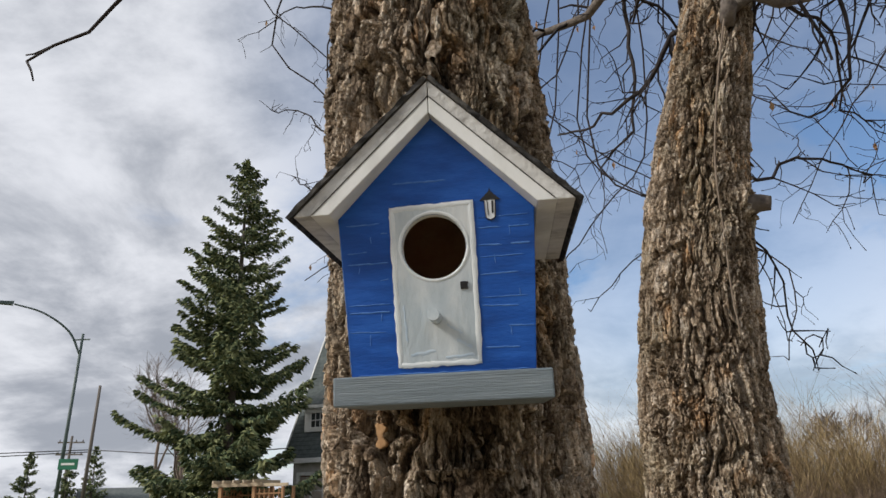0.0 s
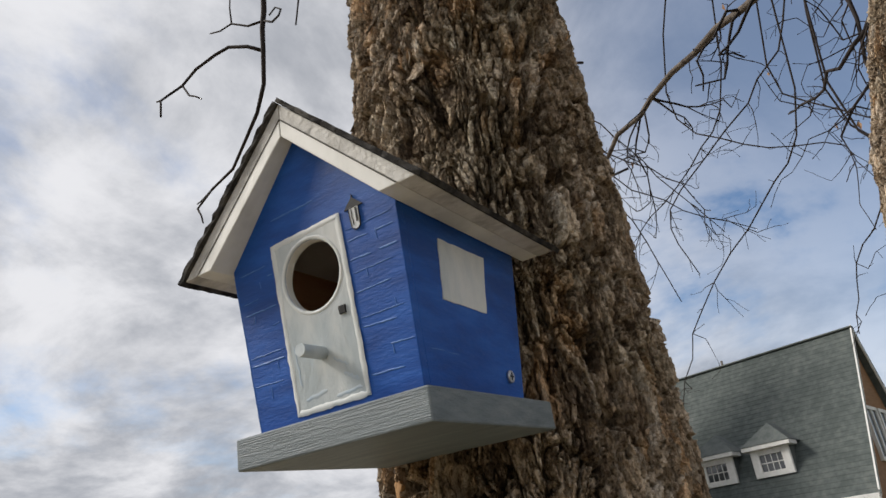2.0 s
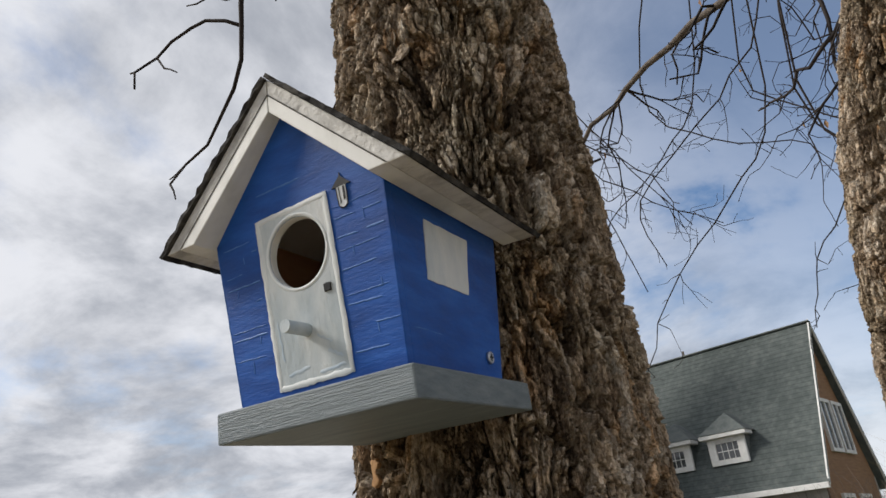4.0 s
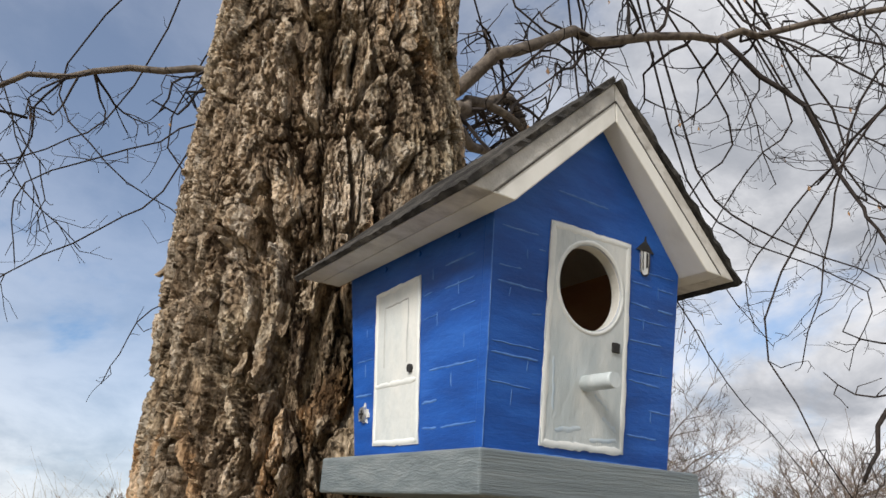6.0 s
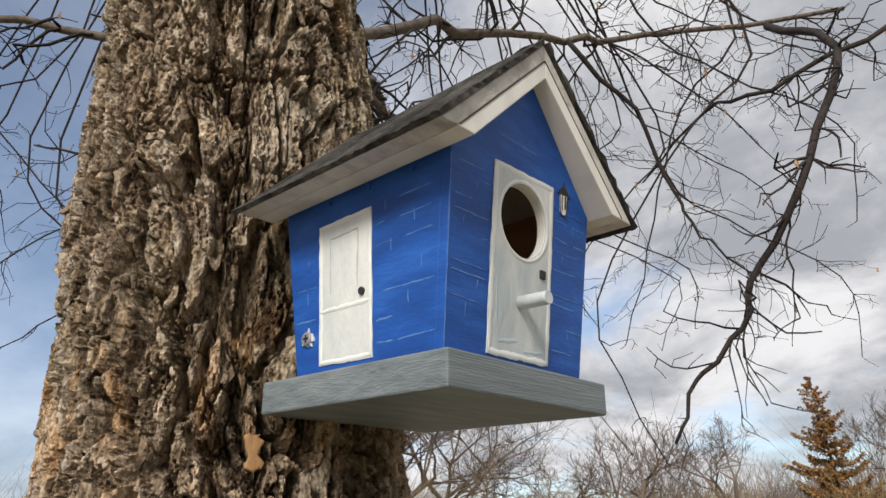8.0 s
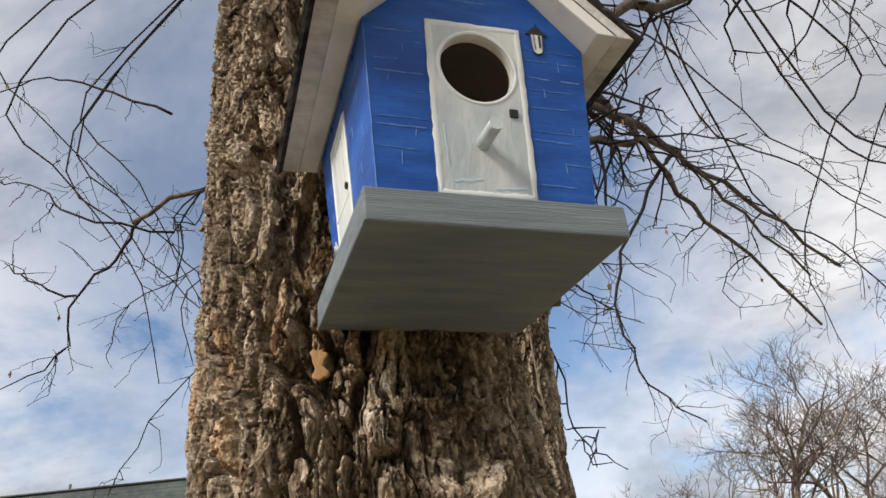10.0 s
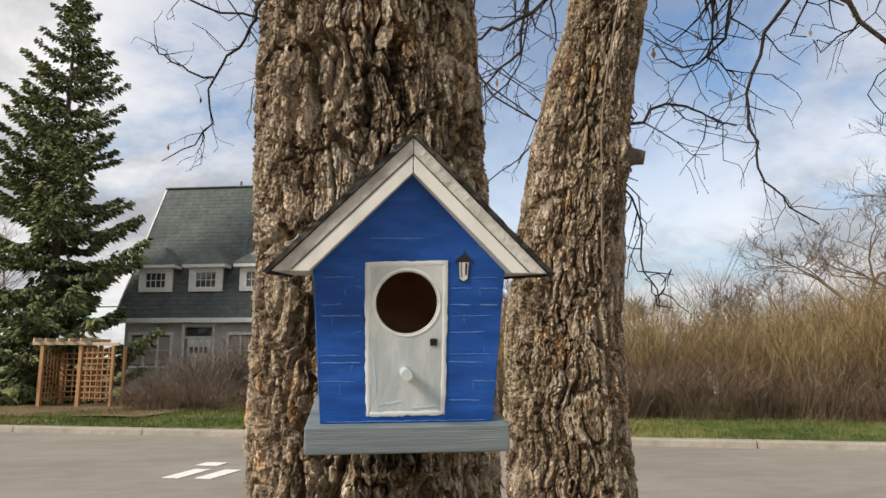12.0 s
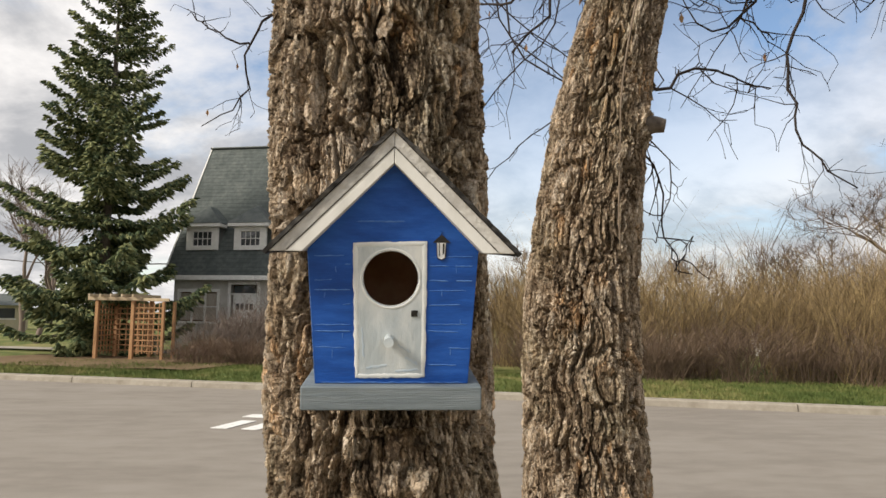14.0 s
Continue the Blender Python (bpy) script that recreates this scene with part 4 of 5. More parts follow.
    def stroke(name, pts, width, place, mat, parent, height=0.0007, base=0.0):
        """A brush stroke with a wavering width."""
        vs, fs = [], []
        m = len(pts)
        for q, (a, b) in enumerate(pts):
            a2, b2 = pts[min(q + 1, m - 1)]
            a1, b1 = pts[max(q - 1, 0)]
            dx, dz = a2 - a1, b2 - b1
            ln = math.hypot(dx, dz) or 1
            w = width * (0.5 if q in (0, m - 1) else 1) * r.uniform(0.75, 1.2) / 2
            for s_, h_ in ((-1, 0), (-0.5, 1), (0.5, 1), (1, 0)):
                vs.append(place(a - dz / ln * w * s_, b + dx / ln * w * s_, base + height * h_))
        for q in range(m - 1):
            for c in range(3):
                e = q * 4 + c
                fs.append((e, e + 1, e + 5, e + 4))
        return put_mesh(name, mesh(name, vs, fs, mat, True), parent)

    def run(a0, b0, a1, b1, amp=0.0003, n=14):
        return [(a0 + (a1 - a0) * q / n + r.uniform(-amp, amp), b0 + (b1 - b0) * q / n + r.uniform(-amp, amp)) for q in range(n + 1)]

    for a0, b0, a1, b1 in ((-0.0292, 0.128, -0.0274, 0.0248), (0.0242, 0.1296, 0.0244, 0.0252), (-0.030, 0.1277, 0.0245, 0.1295), (-0.0278, 0.0248, 0.0246, 0.0255)):
        stroke("door_border", run(a0, b0, a1, b1, 0.0003, 22), 0.0038, front, BORDER, door, 0.0004, 0.0006)
    ring = [(-0.0018 + 0.0229 * math.cos(q / 40 * 6.2832), 0.1018 + 0.0229 * math.sin(q / 40 * 6.2832)) for q in range(41)]
    stroke("hole_border", ring, 0.0022, front, BORDER, door, 0.0005, 0.0006)
    for a0, b0, a1, b1, w in ((-0.020, 0.031, -0.004, 0.0335, 0.003), (0.002, 0.0285, 0.021, 0.030, 0.0024), (0.010, 0.040, 0.020, 0.034, 0.0026), (-0.024, 0.064, -0.022, 0.040, 0.0022), (0.004, 0.050, 0.014, 0.044, 0.0018)):
        stroke("paint_smear", run(a0, b0, a1, b1, 0.0005, 10), w, front, SMEAR, door, 0.00025, 0.0006)
    knob = wobbly([(0.0146, 0.0722), (0.0194, 0.0722), (0.0196, 0.0772), (0.0144, 0.0772)], 0.002, 0.0003, r)
    part("door_knob", prism(knob, lambda a, b, d: front(a, b, d + 0.0006), 0.0012, 0.0003), BLACK, door, "black painted door knob")
    t = Tubes()
    t.add([(-0.0026, 0.012, 0.0545), (-0.0026, -0.010, 0.0541), (-0.0026, -0.0118, 0.0541)], 0.0039, 0.0037, 20)
    part_ob = put_mesh("perch", t.mesh("perch", DOORW), house, "short white dowel perch")
    part_ob.data.polygons.foreach_set("use_smooth", [len(p.vertices) < 5 for p in part_ob.data.polygons])
    lamp = part("lantern", prism(wobbly([(0.0336, 0.1305), (0.0340, 0.1188), (0.0369, 0.1172), (0.0400, 0.1188), (0.0403, 0.1305)], 0.003, 0.0002, r), front, 0.0006), LANTERN, house, "painted carriage lantern beside the door")
    part("lantern_roof", prism(wobbly([(0.0303, 0.1302), (0.0441, 0.1304), (0.0376, 0.1362), (0.0371, 0.1388), (0.0366, 0.1362)], 0.003, 0.0002, r), front, 0.0008), BLACK, lamp, "black lantern roof")
    part("lantern_shade", prism([(0.0380, 0.1296), (0.0380, 0.1212), (0.0391, 0.1218), (0.0393, 0.1296)], lambda a, b, d: front(a, b, d + 0.0005), 0.0005), BLACK, lamp)
    stroke("lantern_outline", [(0.0333, 0.1302), (0.0335, 0.124), (0.0339, 0.1188), (0.0352, 0.1172), (0.0369, 0.1168), (0.0388, 0.1173), (0.0401, 0.1188), (0.0405, 0.124), (0.0406, 0.1302)], 0.0007, front, BLACK, lamp, 0.0004, 0.0006)
    stroke("lantern_bar", run(0.0352, 0.130, 0.0355, 0.1195, 0.0002, 6), 0.0006, front, BLACK, lamp, 0.0004, 0.0006)

    # side door on one wall, window on the other
    left, right = side(-1), side(1)
    sd = part("side_door", prism(wobbly([(0.0610, 0.1077), (0.0608, 0.0232), (0.1052, 0.0240), (0.1070, 0.1070)], 0.006, 0.0004, r), lambda a, b, d: left(a, b, d - 0.0002), 0.0008), DOORW, house, "white hand-painted side door")
    for a0, b0, a1, b1 in ((0.0625, 0.106, 0.0623, 0.0248), (0.1053, 0.1055, 0.1037, 0.0254), (0.062, 0.1063, 0.106, 0.1057), (0.062, 0.0247, 0.104, 0.0253), (0.063, 0.0545, 0.1045, 0.0545)):
        stroke("door_border", run(a0, b0, a1, b1, 0.0003, 14), 0.003, left, BORDER, sd, 0.0006, 0.0005)
    for a0, b0, a1, b1 in ((0.072, 0.098, 0.0725, 0.064), (0.096, 0.097, 0.0955, 0.064), (0.072, 0.098, 0.096, 0.097)):
        stroke("panel_line", run(a0, b0, a1, b1, 0.0003, 10), 0.0014, left, PANEL, sd, 0.0004, 0.0005)
    part("side_door_knob", prism(circle(0.0685, 0.0604, 0.0022, 14), lambda a, b, d: left(a, b, d + 0.0005), 0.0014), BLACK, sd, "black painted knob")
    part("side_window", prism(wobbly([(0.0400, 0.1110), (0.0390, 0.0728), (0.0895, 0.0726), (0.0950, 0.1114)], 0.006, 0.0004, r), lambda a, b, d: right(a, b, d - 0.0002), 0.0008), DOORW, house, "white painted window square")

    # plank lines brushed in pale blue
    def lines(place, span, rows, name, heavy):
        for b in rows:
            x = span[0]
            while x < span[1] - 0.004:
                ln = r.uniform(0.012, 0.04)
                if r.random() < heavy:
                    e = min(span[1], x + ln)
                    stroke(name, run(x, b + r.uniform(-0.0006, 0.0006), e, b + r.uniform(-0.0006, 0.0006), 0.0002, 10), r.uniform(0.0004, 0.0013), place, PALE, house, 0.0002, 0.00005)
                x += ln + r.uniform(0.001, 0.012)

    rows = [0.034, 0.0475, 0.0605, 0.066, 0.0815, 0.0925, 0.1005, 0.1125, 0.1195]
    lines(front, (-0.0605, -0.033), rows, "plank_line", 0.8)
    lines(front, (0.028, 0.0615), rows, "plank_line", 0.8)
    lines(front, (-0.028, 0.022), [0.137, 0.146, 0.158, 0.168], "plank_line", 0.2)
    lines(left, (0.015, 0.058), [0.03, 0.042, 0.052, 0.057, 0.071, 0.084, 0.096, 0.108, 0.117], "plank_line", 0.75)
    lines(left, (0.109, 0.127), [0.03, 0.038, 0.052, 0.071, 0.092, 0.1], "plank_line", 0.5)
    lines(right, (0.02, 0.12), [0.03, 0.042, 0.055, 0.118], "plank_line", 0.15)
    for place, a, b in ((front, -0.047, 0.0385), (front, -0.039, 0.0545), (front, -0.053, 0.0865), (front, 0.046, 0.0415), (front, 0.053, 0.0655), (front, 0.038, 0.0885), (front, 0.049, 0.1065),
                        (front, -0.044, 0.1065), (left, 0.034, 0.0475), (left, 0.024, 0.0645), (left, 0.046, 0.0785), (left, 0.028, 0.0905), (left, 0.050, 0.1025), (left, 0.117, 0.0615), (left, 0.117, 0.0845)):
        stroke("board_end", run(a, b, a + r.uniform(-0.0006, 0.0006), b + r.uniform(0.004, 0.0075), 0.0002, 5), 0.0006, place, PALE, house, 0.0002, 0.00005)
    stroke("corner_line", run(-0.0600, 0.02, -0.0655, 0.12, 0.0002, 20), 0.0006, front, PALE, house, 0.0002)
    stroke("bottom_line", run(-0.055, 0.0196, 0.056, 0.0196, 0.0003, 26), 0.0008, front, PALE, house, 0.0003)
    for a in (0.028, 0.063, 0.098):
        part("nail_head", prism(circle(a, 0.120, 0.0018, 10), left, 0.0012, 0.0004), BLUE, house)

    # screws through the walls into the trunk
    for place, a, b, torn in ((left, 0.1160, 0.0412, True), (right, 0.1090, 0.0338, False)):
        if torn:
            star = []
            for q in range(22):
                rad = r.uniform(0.0036, 0.0066)
                star.append((a + rad * math.cos(q / 22 * 6.2832), b + rad * math.sin(q / 22 * 6.2832)))
            part("torn_paint", prism(star, place, 0.0009), WHITE, house, "torn white paint round a screw")
        sc = part("screw", prism(circle(a, b, 0.0041, 20), place, 0.0022, 0.0006), STEEL, house, "zinc screw head")
        for dx, dz in ((0.0024, 0.0006), (0.0006, 0.0024)):
            part("screw_slot", prism([(a - dx, b - dz), (a + dx, b - dz), (a + dx, b + dz), (a - dx, b + dz)], lambda p, q, d: place(p, q, d + 0.0021), 0.0003), BLACK, sc)


birdhouse()
# fresh broken bark under the base
for x, z, w, h in ((-0.066, 1.541, 0.010, 0.020),):
    cx, cy, cr = AXIS1(z)
    a = math.asin(max(-1, min(1, (x - cx) / cr)))
    outl = wobbly([(-w / 2, -h / 2), (w / 2, -h / 2), (w * 0.4, h / 2), (-w * 0.4, h / 2)], 0.003, 0.0022, rng)
    o, s_ = (math.sin(a), -math.cos(a)), (math.cos(a), math.sin(a))
    part("bare_patch", prism(outl, lambda p, q, d: (cx + o[0] * (cr + 0.002 + d) + s_[0] * p, cy + o[1] * (cr + 0.002 + d) + s_[1] * p, z + q), 0.004, 0.001), RAWBARK, elm, "bare orange-brown wood where bark broke off")


# ---- the house across the street ----
def house():
    yaw = -14.3
    h = tagged(empty("house", pose(-4.22, 29.5, 0.1, 0, 0, yaw)), "pale stucco house with steep dark green-grey shingle roof and dormers", "house")
    L, D, EAVE, RIDGE = 4.25, 3.25, 2.95, 8.75
    over = 0.35
    k = (RIDGE - EAVE) / D

    def wall(name, x0, x1, z0, z1, y0, y1, openings, mat):
        """A wall along x with openings (x0, x1, z0, z1) cut through it."""
        xs = sorted({x0, x1, *[o[0] for o in openings], *[o[1] for o in openings]})
        zs = sorted({z0, z1, *[o[2] for o in openings], *[o[3] for o in openings]})
        bm = bmesh.new()
        for a, b in zip(xs, xs[1:]):
            for c, d in zip(zs, zs[1:]):
                if any(o[0] <= a and b <= o[1] and o[2] <= c and d <= o[3] for o in openings):
                    continue
                vs = [bm.verts.new(p) for p in ((a, y0, c), (b, y0, c), (b, y1, c), (a, y1, c), (a, y0, d), (b, y0, d), (b, y1, d), (a, y1, d))]
                for f in ((0, 1, 5, 4), (1, 2, 6, 5), (2, 3, 7, 6), (3, 0, 4, 7), (0, 3, 2, 1), (4, 5, 6, 7)):
                    bm.faces.new([vs[q] for q in f])
        bmesh.ops.remove_doubles(bm, verts=list(bm.verts), dist=1e-4)
        return part(name, bm, mat, h)

    def window(x0, x1, z0, z1, y, cols, rows, parent=h, hood=True):
        w = part("window", box(x0 + 0.05, x1 - 0.05, y + 0.08, y + 0.11, z0 + 0.05, z1 - 0.05), CURTAIN, parent, "white-framed window with pale curtains")
        part("pane", box(x0 + 0.05, x1 - 0.05, y + 0.055, y + 0.06, z0 + 0.05, z1 - 0.05), PANE if hood else CURTAIN, w)
        for a, b, c, d in ((x0 - 0.08, x1 + 0.08, z1, z1 + 0.12), (x0 - 0.1, x1 + 0.1, z0 - 0.1, z0), (x0 - 0.08, x0 + 0.03, z0, z1), (x1 - 0.03, x1 + 0.08, z0, z1)):
            part("window_frame", box(a, b, y - 0.04, y + 0.06, c, d, 0.008), HOUSEW, w)
        for q in range(1, cols):
            x = x0 + (x1 - x0) * q / cols
            part("mullion", box(x - 0.035, x + 0.035, y - 0.01, y + 0.05, z0, z1), HOUSEW, w)
        for q in range(1, rows):
            z = z0 + (z1 - z0) * q / rows
            part("mullion", box(x0, x1, y - 0.005, y + 0.045, z - 0.02, z + 0.02), HOUSEW, w)

    win1, door, win2 = (-3.75, -2.1, 1.15, 2.3), (-1.55, -0.45, 0.35, 2.6), (0.2, 1.6, 1.15, 2.3)
    yw = -D + over
    wall("front_wall", -L + 0.25, L - 0.25, 0, EAVE + 0.3, yw, yw + 0.2, [win1, door, win2], STUCCO)
    window(*win1, yw, 3, 2, hood=False)
    window(*win2, yw, 3, 2, hood=False)
    d = part("door", box(door[0] + 0.07, door[1] - 0.07, yw + 0.06, yw + 0.11, door[2], door[3] - 0.42), HOUSEW, h, "white front door with small panes")
    for q in range(4):
        x = door[0] + 0.2 + q * 0.19
        part("pane", box(x, x + 0.13, yw + 0.05, yw + 0.058, 1.62, 1.86), PANE, d)
    part("transom_pane", box(door[0] + 0.1, door[1] - 0.1, yw + 0.05, yw + 0.06, door[3] - 0.34, door[3] - 0.05), PANE, d)
    part("transom_bar", box(door[0], door[1], yw + 0.02, yw + 0.09, door[3] - 0.42, door[3] - 0.34), HOUSEW, d)
    for a, b, c, e in ((door[0] - 0.12, door[0], 0.1, door[3] + 0.12), (door[1], door[1] + 0.12, 0.1, door[3] + 0.12), (door[0], door[1], door[3], door[3] + 0.12)):
        part("door_frame", box(a, b, yw - 0.04, yw + 0.06, c, e, 0.008), HOUSEW, d)
    part("step", box(door[0] - 0.4, door[1] + 0.4, yw - 1.0, yw, 0, 0.28, 0.02), CONCRETE, h)
    wall("back_wall", -L + 0.25, L - 0.25, 0, EAVE + 0.3, D - over - 0.2, D - over, [], STUCCO)
    for sign in (-1, 1):
        x = sign * (L - 0.25)
        prof = [(-D + over + 0.01, 0), (D - over - 0.01, 0), (D - over - 0.01, EAVE + 0.15), (0, RIDGE - 0.2), (-D + over + 0.01, EAVE + 0.15)]
        part("gable_wall", prism(prof, lambda a, b, q: (x - sign * q, a, b), 0.2), SIDING, h, "brown wood-sided gable wall")
        part("rake_board", prism([(-D, EAVE - 0.12), (-D, EAVE + 0.14), (0, RIDGE + 0.12), (0, RIDGE - 0.16)], lambda a, b, q: (sign * (L + 0.02 - q), a, b), 0.05), HOUSEW, h)
        part("rake_board", prism([(D, EAVE - 0.12), (D, EAVE + 0.14), (0, RIDGE + 0.12), (0, RIDGE - 0.16)], lambda a, b, q: (sign * (L + 0.02 - q), a, b), 0.05), HOUSEW, h)
    for y0, z0, z1 in ((-1.6, 1.0, 2.5), (0.3, 1.0, 2.5), (-1.15, 4.1, 5.7), (0.2, 4.1, 5.7)):
        g = part("gable_window", box(L - 0.24, L - 0.2, y0, y0 + 0.95, z0, z1), PANE, h, "white-framed gable window")
        for a, b, c, e in ((y0 - 0.1, y0 + 1.05, z1, z1 + 0.12), (y0 - 0.1, y0 + 1.05, z0 - 0.12, z0), (y0 - 0.1, y0, z0, z1), (y0 + 0.95, y0 + 1.05, z0, z1), (y0 + 0.44, y0 + 0.51, z0, z1)):
            part("window_frame", box(L - 0.25, L - 0.15, a, b, c, e), HOUSEW, g)
    # roof in overlapping courses
    n = 34
    for sign in (-1, 1):
        roof = part("roof_deck", prism([(sign * (D + 0.02), EAVE - 0.03), (0, RIDGE), (0, RIDGE - 0.12), (sign * (D + 0.02), EAVE - 0.15)], lambda a, b, q: (q - L, a, b), 2 * L - 0.02), ROOFING, h, "dark green-grey shingle roof")
        vs, fs = [], []
        for q in range(n):
            f0, f1 = q / n, min(1.0, (q + 1.25) / n)
            b = len(vs)
            for x in (-L - 0.04, L + 0.04):
                for f, up in ((f0, 0.035), (f0, 0.005), (f1, 0.008)):
                    y = sign * (D + 0.06) * (1 - f)
                    vs.append((x, y - 0, EAVE - 0.06 + (RIDGE + 0.03 - EAVE + 0.06) * f + up))
            fs += [(b, b + 3, b + 5, b + 2), (b, b + 1, b + 4, b + 3), (b, b + 2, b + 1), (b + 3, b + 4, b + 5)]
        tagged(put_mesh("shingle_cover", mesh("shingle_cover", vs, fs, ROOFING), roof), kind="stuff")
    part("ridge_cap", box(-L - 0.04, L + 0.04, -0.12, 0.12, RIDGE + 0.0, RIDGE + 0.07, 0.02), ROOFING, h)
    part("eave_board", box(-L, L, -D - 0.1, -D + 0.02, EAVE - 0.2, EAVE - 0.02, 0.01), HOUSEW, h, "white eaves gutter")
    # three dormers
    for x in (-2.95, -0.9, 1.15):
        zb = 3.95
        yb = -(RIDGE - zb) / k - 0.02
        dm = part("dormer", box(x - 0.68, x + 0.68, yb, yb + 1.6, zb, zb + 0.95), ROOFING, h, "small dormer with white window and hipped roof")
        part("dormer_trim", box(x - 0.86, x + 0.86, yb - 0.32, yb + 0.3, zb + 0.93, zb + 1.07, 0.01), HOUSEW, dm)
        bm = bmesh.new()
        e = zb + 1.08
        vv = [bm.verts.new(p) for p in ((x - 0.88, yb - 0.34, e), (x + 0.88, yb - 0.34, e), (x + 0.88, yb + 1.6, e), (x - 0.88, yb + 1.6, e), (x, yb + 0.42, e + 0.78), (x, yb + 1.9, e + 0.78))]
        for f in ((0, 1, 4), (1, 2, 5, 4), (2, 3, 5), (3, 0, 4, 5), (0, 3, 2, 1)):
            bm.faces.new([vv[q] for q in f])
        part("dormer_roof", bm, ROOFING, dm)
        part("pane", box(x - 0.42, x + 0.42, yb - 0.03, yb - 0.02, zb + 0.2, zb + 0.75), PANE, dm)
        for a, b, c, f in ((x - 0.68, x - 0.4, zb + 0.02, zb + 0.93), (x + 0.4, x + 0.68, zb + 0.02, zb + 0.93), (x - 0.4, x + 0.4, zb + 0.02, zb + 0.2), (x - 0.4, x + 0.4, zb + 0.75, zb + 0.93)):
            part("window_frame", box(a, b, yb - 0.1, yb + 0.02, c, f, 0.008), HOUSEW, dm)
        for q in (-0.21, 0, 0.21):
            part("muntin", box(x + q - 0.012, x + q + 0.012, yb - 0.05, yb - 0.028, zb + 0.2, zb + 0.75), HOUSEW, dm)
        part("muntin", box(x - 0.4, x + 0.4, yb - 0.05, yb - 0.028, zb + 0.46, zb + 0.49), HOUSEW, dm)
    v = Tubes()
    v.add([(-1.0, 0.3, RIDGE - 0.5), (-1.0, 0.3, RIDGE + 0.35)], 0.05, 0.05, 8)
    put_mesh("vent_pipe", v.mesh("vent_pipe", POLEWOOD), h)


house()


def arbour():
    a = tagged(empty("garden_arbour", pose(-8.85, 22.1, 0.08, 0, 0, -10)), "cedar garden arbour with lattice sides and pale top beams", "arbour")
    for x in (-0.6, 0.6):
        for y in (0, 1.1):
            part("post", box(x - 0.055, x + 0.055, y - 0.055, y + 0.055, 0, 1.88, 0.006), CEDAR, a)
    for y in (-0.05, 1.15):
        part("beam", box(-0.9, 0.9, y - 0.035, y + 0.035, 1.86, 1.97, 0.008), PALEWOOD, a, "pale top beam")
    for q in range(5):
        x = -0.72 + q * 0.36
        part("rafter", box(x - 0.03, x + 0.03, -0.3, 1.4, 1.97, 2.06, 0.006), PALEWOOD, a)
    for x in (-0.6, 0.6):
        for q in range(6):
            y = 0.12 + q * 0.17
            part("lattice_slat", box(x - 0.012, x + 0.0, y - 0.02, y + 0.02, 0.15, 1.8), CEDAR, a)
        for q in range(10):
            z = 0.25 + q * 0.165
            part("lattice_slat", box(x + 0.001, x + 0.013, 0.05, 1.05, z - 0.02, z + 0.02), CEDAR, a)
    # the lattice wing beside the arch
    for y in (0.0, 0.7):
        part("wing_post", box(1.56, 1.65, y - 0.045, y + 0.045, 0, 1.84, 0.006), CEDAR, a)
    part("wing_beam", box(0.62, 1.78, -0.035, 0.035, 1.845, 1.94, 0.008), PALEWOOD, a)
    for q in range(5):
        x = 0.78 + q * 0.17
        part("lattice_slat", box(x - 0.018, x + 0.018, 0.002, 0.014, 0.2, 1.8), CEDAR, a)
    for q in range(9):
        z = 0.28 + q * 0.17
        part("lattice_slat", box(0.66, 1.56, -0.012, 0.001, z - 0.018, z + 0.018), CEDAR, a)
    for q in range(5):  # the lattice towards the street
        x = -0.46 + q * 0.23
        part("lattice_slat", box(x - 0.02, x + 0.02, 1.06, 1.075, 0.15, 1.7), CEDAR, a)
    for q in range(9):
        z = 0.25 + q * 0.17
        part("lattice_slat", box(-0.55, 0.55, 1.045, 1.058, z - 0.02, z + 0.02), CEDAR, a)


arbour()


